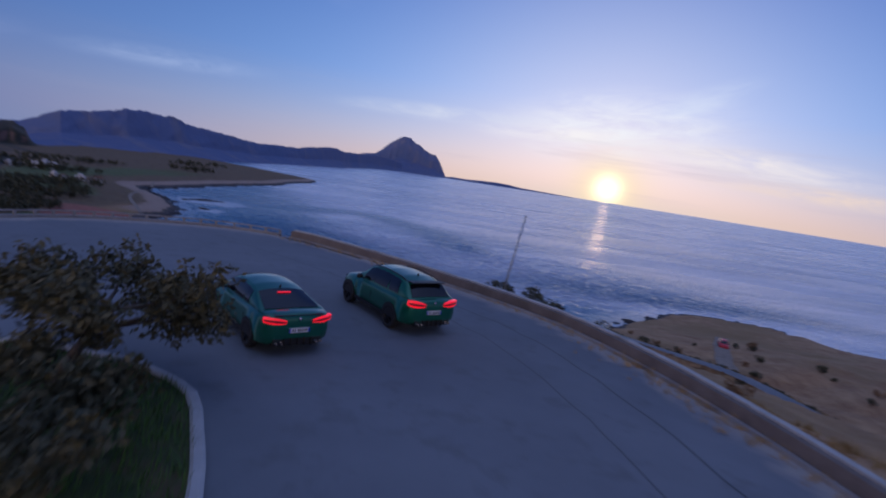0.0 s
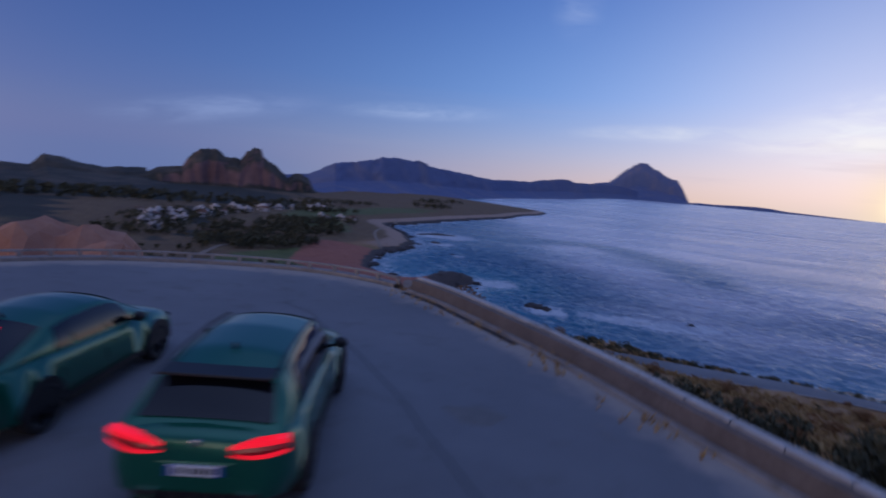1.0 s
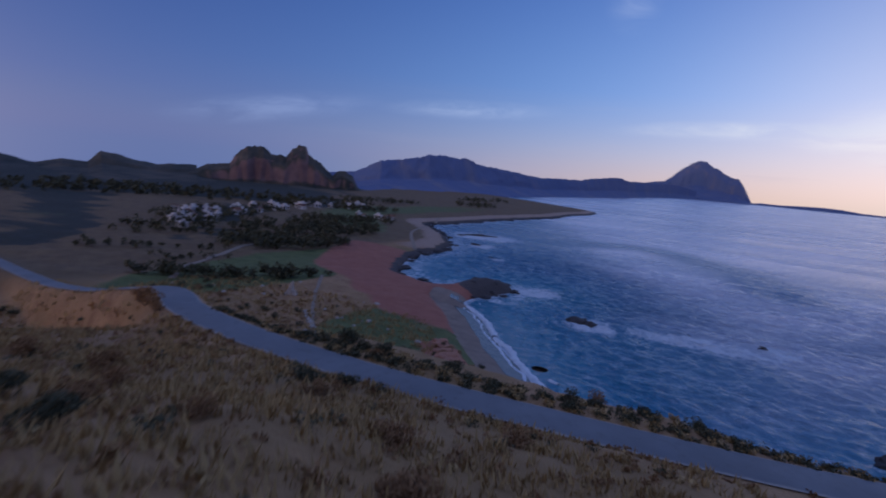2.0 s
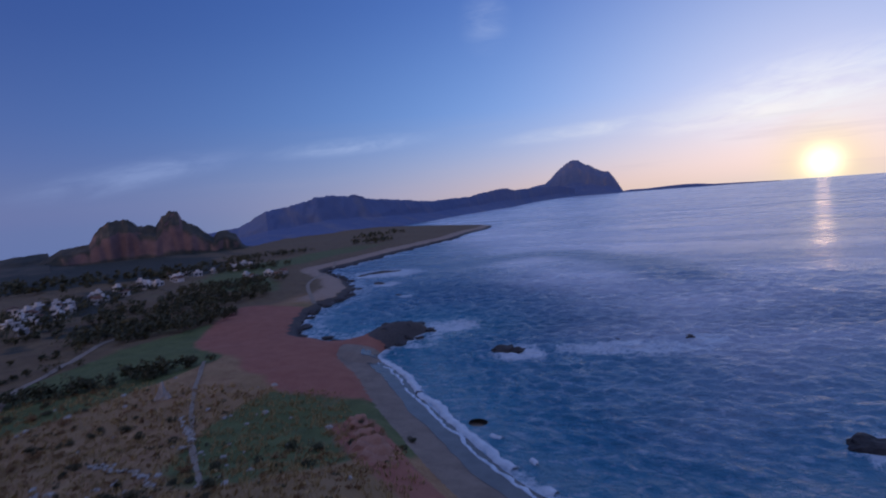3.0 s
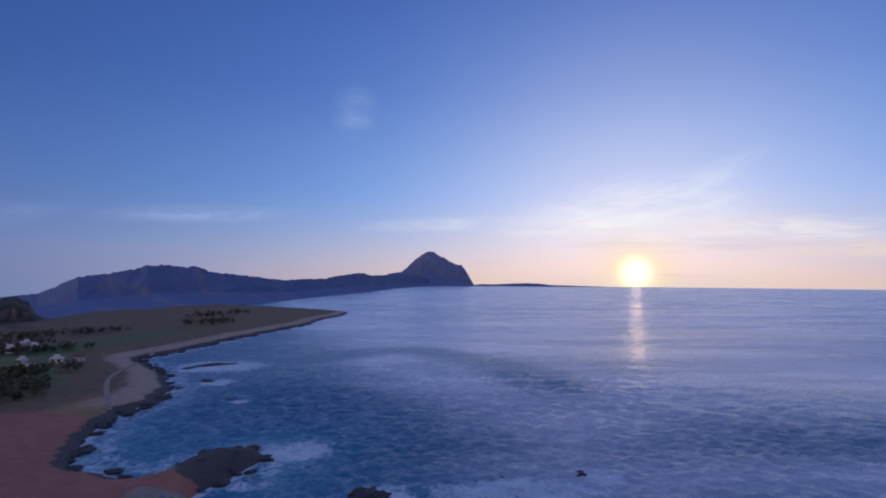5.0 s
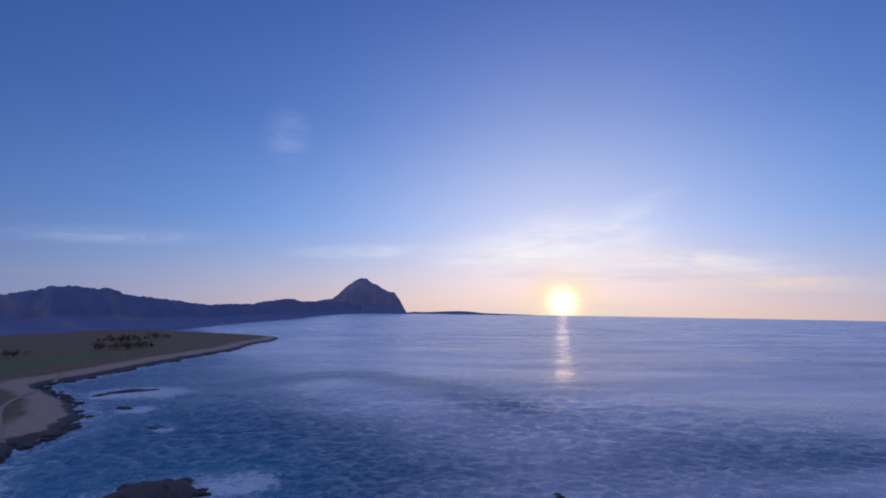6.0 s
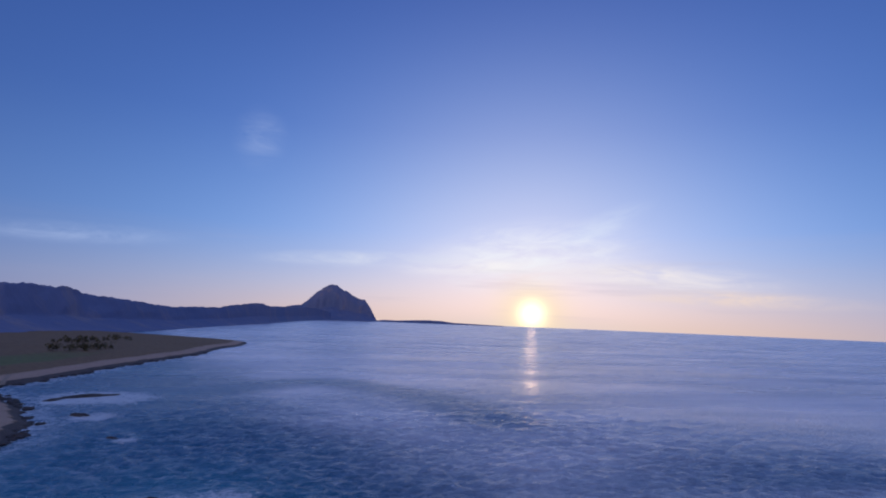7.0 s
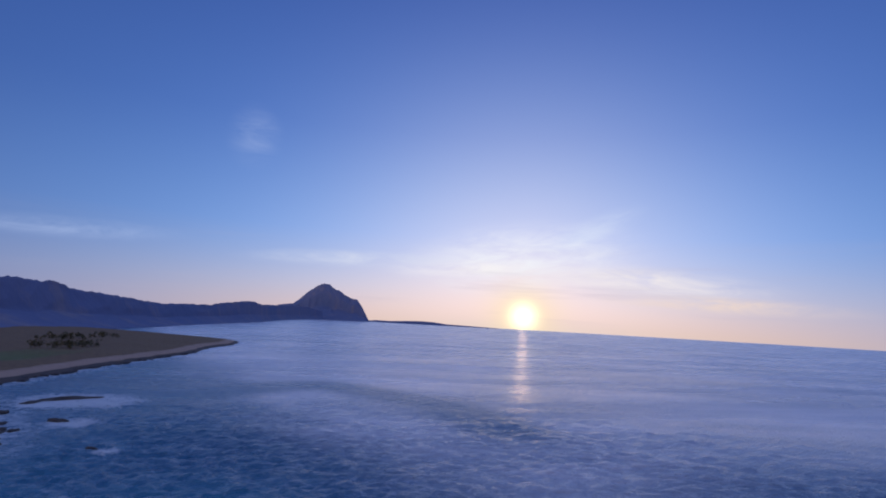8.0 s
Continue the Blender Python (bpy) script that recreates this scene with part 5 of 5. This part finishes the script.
# ---------------------------------------------------------------- cars
def car_body(kind):
    """Sizes of the two cars: stations of the lower body and lines of the cabin."""
    if kind == "suv":
        low = [(-2.34, 0.52, 0.62, 0.60, 0.98), (-2.29, 0.42, 0.80, 0.76, 1.04), (-2.12, 0.33, 0.90, 0.86, 1.08), (-1.80, 0.29, 0.945, 0.90, 1.09), (-1.37, 0.27, 0.955, 0.915, 1.08), (-0.8, 0.25, 0.93, 0.90, 1.05),
               (0.0, 0.25, 0.92, 0.89, 1.03), (0.8, 0.25, 0.93, 0.88, 1.02), (1.2, 0.26, 0.945, 0.87, 1.03), (1.6, 0.28, 0.94, 0.84, 0.99), (1.95, 0.30, 0.90, 0.78, 0.92), (2.2, 0.33, 0.78, 0.66, 0.82), (2.34, 0.42, 0.55, 0.46, 0.68)]
        top = ([-2.22, -2.05, -1.72, -1.2, -0.4, 0.3, 0.62, 1.28], [1.05, 1.20, 1.53, 1.63, 1.66, 1.62, 1.53, 1.03])
        glass = (-2.10, -1.76), (0.58, 1.20), ((-1.55, -0.95), (-0.85, 0.02), (0.08, 0.72))
        return dict(low=low, top=top, glass=glass, wheel=0.365, front=1.46, rear=-1.36, tread=0.872, tail=-2.34, lamp=(0.96, 0.185), plate=0.74, half=0.95, drop=0.0)
    low = [(-2.32, 0.50, 0.60, 0.56, 0.93), (-2.27, 0.38, 0.78, 0.74, 0.99), (-2.1, 0.27, 0.87, 0.83, 1.02), (-1.8, 0.22, 0.925, 0.875, 1.01), (-1.4, 0.20, 0.93, 0.88, 0.99), (-0.8, 0.19, 0.905, 0.87, 0.95),
           (0.0, 0.18, 0.90, 0.86, 0.92), (0.8, 0.18, 0.91, 0.85, 0.91), (1.2, 0.19, 0.925, 0.84, 0.90), (1.6, 0.21, 0.92, 0.81, 0.86), (1.95, 0.23, 0.88, 0.75, 0.79), (2.2, 0.26, 0.76, 0.62, 0.69), (2.32, 0.34, 0.52, 0.42, 0.57)]
    top = ([-1.98, -1.75, -1.05, -0.6, 0.0, 0.35, 0.62, 1.36], [1.00, 1.09, 1.34, 1.41, 1.43, 1.41, 1.34, 0.91])
    glass = (-1.82, -1.02), (0.60, 1.28), ((-1.05, -0.72), (-0.64, 0.08), (0.14, 0.80))
    return dict(low=low, top=top, glass=glass, wheel=0.345, front=1.41, rear=-1.41, tread=0.842, tail=-2.32, lamp=(0.87, 0.145), plate=0.66, half=0.93, drop=0.06)


def make_car(kind, label, paint, glow=True):
    S = car_body(kind)
    car = tagged(new("car", None), label, "car")
    L = np.array(S["low"])

    def belt(y):
        return float(np.interp(y, L[:, 0], L[:, 4])), float(np.interp(y, L[:, 0], L[:, 3]))

    # lower body, lofted through the stations
    bm, rings = bmesh.new(), []
    ys = np.unique(np.concatenate([L[:, 0], np.linspace(-2.2, 2.2, 23)]))
    for y in ys:
        zb, ws, wb, zt = (float(np.interp(y, L[:, 0], L[:, k])) for k in (1, 2, 3, 4))
        h = zt - zb
        flare = 0.012 * (math.exp(-((y - S["front"]) / 0.5) ** 2) + math.exp(-((y - S["rear"]) / 0.5) ** 2))
        prof = [(0, zb), (ws * 0.80, zb), (ws * 0.95 + flare, zb + 0.10 * h), (ws + flare, zb + 0.42 * h), (ws * 0.985 + flare, zb + 0.66 * h), (ws * 0.5 + wb * 0.5 + flare * 0.6, zb + 0.84 * h),
                (wb * 0.985, zb + 0.96 * h), (wb * 0.90, zt + 0.012), (wb * 0.5, zt + 0.04), (0, zt + 0.05)]
        pts = prof + [(-a, b) for a, b in prof[-2:0:-1]]
        rings.append([bm.verts.new((a, y, b)) for a, b in pts])
    n = len(rings[0])
    for a, b in zip(rings, rings[1:]):
        for i in range(n):
            bm.faces.new((a[i], a[(i + 1) % n], b[(i + 1) % n], b[i]))
    bm.faces.new(rings[0])
    bm.faces.new(list(reversed(rings[-1])))
    part("body", link_bm("body", bm, paint, True), car)
    # cabin
    ty, tz = S["top"]

    def roof(y):
        return float(np.interp(y, ty, tz))

    def cabin(y, s):
        """Half section of the cabin at y; s runs from the belt line (0) up the side (1) to the middle of the roof (2)."""
        zb, wb = belt(y)
        zr = max(roof(y), zb + 0.01)
        wt = 0.90 * wb - 0.36 * (zr - zb) - 0.02
        if s <= 1:
            return wb * 0.93 + (wt - wb * 0.93) * s + 0.045 * math.sin(math.pi * s), zb + (zr - 0.07 * min(1, (zr - zb) / 0.3) - zb) * s
        u = s - 1
        return wt * (1 - u), zr - 0.07 * min(1, (zr - zb) / 0.3) * (1 - u) ** 2.4

    bm, rings = bmesh.new(), []
    sv = [0, 0.25, 0.5, 0.75, 0.92, 1.0, 1.08, 1.2, 1.4, 1.7, 2.0]
    for y in np.linspace(ty[0], ty[-1], 40):
        half = [cabin(y, s) for s in sv]
        pts = half + [(-a, b) for a, b in half[-2::-1]]
        rings.append([bm.verts.new((a, y, b)) for a, b in pts])
    for a, b in zip(rings, rings[1:]):
        for i in range(len(a) - 1):
            bm.faces.new((a[i], a[i + 1], b[i + 1], b[i]))
    part("cabin", link_bm("cabin", bm, paint, True), car)

    def pane(name, y0, y1, s0, s1, sign, lift=0.012, taper=0.0):
        """A window laid over the cabin; sign 0: across the roof line."""
        bm, grid = bmesh.new(), []
        for y in np.linspace(y0, y1, 9):
            row = []
            if sign:
                for s in np.linspace(s0, s1, 5):
                    a, b = cabin(y + taper * (s - s0), s)
                    row.append(bm.verts.new((sign * (a + lift), y + taper * (s - s0), b)))
            else:
                for u in np.linspace(-1, 1, 13):
                    a, b = cabin(y, 2 - abs(u) * (2 - s0))
                    row.append(bm.verts.new((math.copysign(a, u) if u else 0.0, y - lift * (1 if y < 0 else -1), b + lift)))
            grid.append(row)
        for a, b in zip(grid, grid[1:]):
            for i in range(len(a) - 1):
                bm.faces.new((a[i], a[i + 1], b[i + 1], b[i]))
        part(name, link_bm(name, bm, M_GLASS, True), car, "dark tinted " + name.replace("_", " "))

    (r0, r1), (f0, f1), sides = S["glass"]
    pane("rear_window", r0, r1, 1.06, 2, 0)
    pane("windscreen", f0, f1, 1.04, 2, 0)
    for sign in (-1, 1):
        for k, (a, b) in enumerate(sides):
            pane("side_window", a, b, 0.10, 0.90, sign, taper=(0.18 if k == 0 else -0.22 if k == 2 else 0.0))
    tail = S["tail"]
    if kind == "suv":
        bm = bmesh.new()
        vs = add_box(bm, (-0.60, -1.92, 1.565), (0.60, -1.60, 1.60))
        for v in vs:
            v.co.y -= 0.0
            v.co.z -= 0.05 * (abs(v.co.x) > 0.5)
        bevel(part("spoiler", link_bm("spoiler", bm, M_BLACK), car, "black roof spoiler"), 0.012)
    else:
        bm = bmesh.new()
        add_box(bm, (-0.62, tail + 0.02, 1.005), (0.62, tail + 0.20, 1.03))
        bevel(part("spoiler", link_bm("spoiler", bm, M_BLACK), car, "slim black boot spoiler"), 0.008)
    # rear lamps: swept wedges wrapped round the corners
    lz, lh = S["lamp"]
    for sign in (-1, 1):
        for name, mat, inset, grow in (("tail_lamp", M_LAMP if glow else M_LAMP_DIM, 0.0, 1.0), ("lamp_core", M_LAMP_DIM, -0.006, 0.50)):
            bm, rows = bmesh.new(), []
            for u in np.linspace(0, 1, 9):
                x = (0.34 + 0.545 * u) * S["half"] / 0.95
                cz = lz + 0.055 * u
                hh = lh * grow * (0.18 + 0.82 * math.sin(math.pi * min(1, 0.12 + 0.62 * u))) * 0.5
                y = tail + 0.26 * max(0, u - 0.35) ** 1.8 - 0.035 + inset
                rows.append([bm.verts.new((sign * x, y, cz - hh)), bm.verts.new((sign * (x + 0.004), y - 0.012, cz)), bm.verts.new((sign * x, y, cz + hh)), bm.verts.new((sign * (x - 0.02), y + 0.11, cz + hh)), bm.verts.new((sign * (x - 0.02), y + 0.11, cz - hh))])
            for a, b in zip(rows, rows[1:]):
                for i in range(5):
                    bm.faces.new((a[i], a[(i + 1) % 5], b[(i + 1) % 5], b[i]))
            bm.faces.new(rows[0])
            bm.faces.new(rows[-1][::-1])
            if name == "tail_lamp":
                lamp = part(name, link_bm(name, bm, mat), car, "glowing red tail lamp")
            else:
                part(name, link_bm(name, bm, mat), lamp, "darker red middle of the lamp")
    if kind != "suv":
        bm = bmesh.new()
        add_box(bm, (-0.17, -1.25, 1.295), (0.17, -1.21, 1.318))
        part("brake_light", link_bm("brake_light", bm, M_LAMP if glow else M_LAMP_DIM), car, "glowing third brake light behind the rear window")
    # number plate with plain bars
    zp = S["plate"]
    plate = part("number_plate", box_mesh("number_plate", (-0.26, tail - 0.035, zp - 0.055), (0.26, tail - 0.01, zp + 0.055), M_PLATE), car, "white plate with blue ends")
    for sx in (-1, 1):
        part("plate_end", box_mesh("plate_end", (sx * 0.245 - 0.022, tail - 0.040, zp - 0.054), (sx * 0.245 + 0.022, tail - 0.033, zp + 0.054), M_BLUE), plate, "blue band")
    for k, bx in enumerate((-0.165, -0.11, -0.03, 0.02, 0.07, 0.13, 0.18)):
        part("plate_bar", box_mesh("plate_bar", (bx - 0.016, tail - 0.040, zp - 0.032), (bx + 0.016, tail - 0.034, zp + 0.032), M_BLACK), plate)
    recess = box_mesh("plate_recess", (-0.36, tail - 0.012, zp - 0.085), (0.36, tail + 0.12, zp + 0.085), paint)
    bevel(part("plate_recess", recess, car), 0.02)
    # bumper, diffuser, exhausts, badge
    zb = L[1, 1]
    bm = bmesh.new()
    add_box(bm, (-0.62, tail + 0.02, zb - 0.10), (0.62, tail + 0.40, zb + 0.07))
    for k in range(5):
        add_box(bm, (-0.34 + k * 0.17 - 0.012, tail - 0.03, zb - 0.12), (-0.34 + k * 0.17 + 0.012, tail + 0.3, zb + 0.08))
    bevel(part("diffuser", link_bm("diffuser", bm, M_BLACK), car, "black rear diffuser"), 0.02)
    for sx in (-0.56, -0.44, 0.44, 0.56):
        bm = bmesh.new()
        bmesh.ops.create_cone(bm, cap_ends=False, segments=16, radius1=0.05, radius2=0.05, depth=0.20, matrix=pose(sx, tail + 0.03, zb - 0.01, 90))
        bmesh.ops.create_cone(bm, cap_ends=True, segments=16, radius1=0.042, radius2=0.042, depth=0.12, matrix=pose(sx, tail + 0.05, zb - 0.01, 90))
        part("exhaust_tip", link_bm("exhaust_tip", bm, M_CHROME, True), car, "chrome exhaust tip")
    bm = bmesh.new()
    bmesh.ops.create_cone(bm, cap_ends=True, segments=24, radius1=0.042, radius2=0.038, depth=0.02, matrix=pose(0, tail - 0.02, lz + 0.07, 90))
    part("badge", link_bm("badge", bm, M_CHROME, True), car, "small round chrome badge")
    if kind == "suv":
        for sx in (-0.60, 0.60):
            bm = bmesh.new()
            rings = [[bm.verts.new((sx + 0.018 * math.cos(q), a, roof(a) - 0.03 + 0.018 * math.sin(q))) for q in np.linspace(0, 5.236, 6)] for a in np.linspace(-1.55, 0.35, 14)]
            for a, b in zip(rings, rings[1:]):
                for i in range(6):
                    bm.faces.new((a[i], a[(i + 1) % 6], b[(i + 1) % 6], b[i]))
            part("roof_rail", link_bm("roof_rail", bm, M_BLACK, True), car, "slim black roof rail")
    bm = bmesh.new()
    bmesh.ops.create_cone(bm, cap_ends=True, segments=8, radius1=0.035, radius2=0.012, depth=0.09, matrix=pose(0, -1.25 if kind == "suv" else -0.95, roof(-1.25 if kind == "suv" else -0.95) + 0.035, 20))
    part("antenna", link_bm("antenna", bm, M_BLACK, True), car, "black shark fin antenna")
    # doors: sills, handles, mirrors, lamps in front
    for sx in (-1, 1):
        bm = bmesh.new()
        bmesh.ops.create_uvsphere(bm, u_segments=12, v_segments=8, radius=0.1)
        for v in bm.verts:
            v.co = Vector((v.co.x * 1.15, v.co.y * 0.85, v.co.z * 0.85)) + Vector((sx * (S["half"] + 0.035), 0.72, belt(0.7)[0] + 0.10))
        tube(bm, (sx * (S["half"] - 0.12), 0.74, belt(0.7)[0] + 0.02), (sx * (S["half"] - 0.01), 0.72, belt(0.7)[0] + 0.07), 0.025, 0.02, 6)
        part("mirror", link_bm("mirror", bm, M_BLACK, True), car, "black door mirror")
        part("sill", box_mesh("sill", (sx * (S["half"] - 0.05) - 0.03, S["rear"] + 0.42, zb - 0.13), (sx * (S["half"] - 0.05) + 0.03, S["front"] - 0.42, zb - 0.03), M_BLACK), car)
        for hy in (-0.72, 0.22):
            z = belt(hy)[0] - 0.13
            x = float(np.interp(hy, L[:, 0], L[:, 2])) * 0.975
            h = part("door_handle", box_mesh("door_handle", (sx * x - 0.022, hy - 0.10, z - 0.012), (sx * x + 0.022, hy + 0.10, z + 0.012), paint), car)
            bevel(h, 0.008)
        for hy in (-1.0, -0.02, 0.98):
            x = float(np.interp(hy, L[:, 0], L[:, 2]))
            q = box_mesh("door_gap", (sx * (x - 0.004) - 0.006, hy - 0.004, zb + 0.10), (sx * (x - 0.004) + 0.006, hy + 0.004, belt(hy)[0] - 0.22), M_BLACK)
            part("door_gap", q, car)
        bm = bmesh.new()
        bmesh.ops.create_uvsphere(bm, u_segments=12, v_segments=8, radius=0.1)
        for v in bm.verts:
            v.co = Vector((v.co.x * 1.9, v.co.y * 1.3, v.co.z * 0.55)) + Vector((sx * 0.62, 2.06, float(np.interp(2.06, L[:, 0], L[:, 4])) - 0.07))
        part("head_lamp", link_bm("head_lamp", bm, M_GLASS, True), car)
    # wheels
    tyre, rim = wheel_meshes(S["wheel"])
    wheels = []
    for y in (S["front"], S["rear"]):
        for sx in (-1, 1):
            bm = bmesh.new()
            out = S["tread"] + 0.113
            bmesh.ops.create_cone(bm, cap_ends=True, segments=32, radius1=S["wheel"] + 0.05, radius2=S["wheel"] + 0.05, depth=0.09, matrix=pose(sx * (out - 0.045), y, S["wheel"] + 0.02, 0, 90, 0))
            for v in bm.verts:
                v.co.z = max(v.co.z, zb - 0.05)
            part("wheel_arch", link_bm("wheel_arch", bm, M_BLACK), car, "black wheel arch lining")
            w = part("wheel", None, car)
            w.matrix_basis = pose(sx * S["tread"], y, S["wheel"])
            part("tyre", tyre, w)
            r = part("rim", rim, w, "dark five-spoke alloy rim")
            if sx < 0:
                r.matrix_basis = pose(0, 0, 0, 0, 0, 180)
            wheels.append((w, (sx * S["tread"], y, S["wheel"])))
    return car, wheels, S["wheel"]


def wheel_meshes(radius):
    prof = [(-0.11, 0.66), (-0.12, 0.86), (-0.10, 0.97), (-0.06, 1.0), (0.06, 1.0), (0.10, 0.97), (0.12, 0.86), (0.11, 0.66)]
    seg = 32
    verts = [(x, radius * r * math.cos(a), radius * r * math.sin(a)) for a in np.linspace(0, 2 * math.pi, seg, endpoint=False) for x, r in prof]
    n = len(prof)
    faces = [(i * n + j, i * n + (j + 1) % n, ((i + 1) % seg) * n + (j + 1) % n, ((i + 1) % seg) * n + j) for i in range(seg) for j in range(n)]
    tyre = mesh_from("tyre", verts, faces, M_TYRE, True)
    bm = bmesh.new()
    for k in range(5):
        for s in (-0.10, 0.10):
            add_box(bm, (0.06, -0.022, 0.03), (0.10, 0.022, radius * 0.66), pose(0, 0, 0, math.degrees(2 * math.pi * k / 5 + s)))
    bmesh.ops.create_cone(bm, cap_ends=True, segments=16, radius1=0.065, radius2=0.05, depth=0.05, matrix=pose(0.09, 0, 0, 0, 90, 0))
    bmesh.ops.create_cone(bm, cap_ends=False, segments=32, radius1=radius * 0.67, radius2=radius * 0.67, depth=0.20, matrix=pose(0, 0, 0, 0, 90, 0))
    bmesh.ops.create_cone(bm, cap_ends=True, segments=24, radius1=radius * 0.45, radius2=radius * 0.45, depth=0.03, matrix=pose(0.02, 0, 0, 0, 90, 0))
    return tyre, link_bm("rim", bm, M_RIM)


SUV = make_car("suv", "dark green metallic SUV driving round the bend with glowing tail lamps", M_PAINT)
SEDAN = make_car("sedan", "dark green metallic sedan braking in the bend with glowing lamps", M_PAINT)


def make_red_car():
    car, wheels, r = make_car("suv", "small red car parked on the headland road", M_RED, False)
    car.matrix_basis = pose(71.0, 99.2, ground_z(71.0, 99.2) + 0.14, 0, 0, 150)


make_red_car()


# ---------------------------------------------------------------- what moves
def glide(t, ts, vs):
    """A smooth value at time t through the given ones."""
    ts, vs = np.array(ts, float), np.array(vs, float)
    m = np.gradient(vs, ts)
    i = min(max(int(np.searchsorted(ts, t, side="right")) - 1, 0), len(ts) - 2)
    h = ts[i + 1] - ts[i]
    s = (t - ts[i]) / h
    return float((1 + 2 * s) * (1 - s) ** 2 * vs[i] + s * (1 - s) ** 2 * h * m[i] + s * s * (3 - 2 * s) * vs[i + 1] + s * s * (s - 1) * h * m[i + 1])


def drive(thing, tail, radius, ts, xs, ys, turn):
    """A car by the place of its rear bumper and its heading over time; its wheels roll."""
    car, wheels, _ = thing
    rows, turns, s, last = [], [], 0.0, None
    for k in range(241):
        t = k / 30
        x, y, a = glide(t, ts, xs), glide(t, ts, ys), radians(glide(t, ts, turn))
        s += math.hypot(x - last[0], y - last[1]) if last else 0
        last = (x, y)
        rows.append((t, pose(x - tail * math.sin(a), y - tail * math.cos(a), TERRACE_Z + 0.005, 0, 0, -math.degrees(a))))
        turns.append((t, s / radius))
    walk(car, rows[::3])
    for w, p in wheels:
        walk(w, [(t, Matrix.Translation(p) @ Matrix.Rotation(-q, 4, "X")) for t, q in turns])


def motions():
    times = [0, 0.3, 0.5, 0.7, 0.9, 1.0, 1.1, 1.2, 1.8, 2.6, 3.4, 8]
    drive(SUV, -2.34, 0.365, times, [1.62, 0.20, -0.95, -2.30, -2.72, -2.75, -2.60, -2.55, -5.4, -9.4, -10.7, -10.8],
          [15.45, 16.6, 17.2, 17.45, 17.75, 18.4, 19.35, 20.4, 24.0, 25.6, 25.8, 25.8], [-31, -34, -35, -33, -26, -23, -23, -26, -52, -80, -94, -94])
    drive(SEDAN, -2.32, 0.345, times, [-1.86, -3.40, -4.72, -5.85, -6.35, -6.5, -6.6, -6.9, -10.2, -13.2, -14.0, -14.1],
          [12.6, 14.1, 15.1, 15.95, 17.1, 17.9, 18.8, 19.6, 21.9, 22.6, 22.6, 22.6], [-34, -31, -28, -25, -22, -20, -22, -27, -58, -86, -95, -95])
    for ob, way, reach in SURF:
        walk(ob, [(t, pose(way[0] * reach * math.sin(t * 0.55), way[1] * reach * math.sin(t * 0.55), 0)) for t in (0, 1, 2, 3, 4, 5, 6, 7, 8)])


motions()
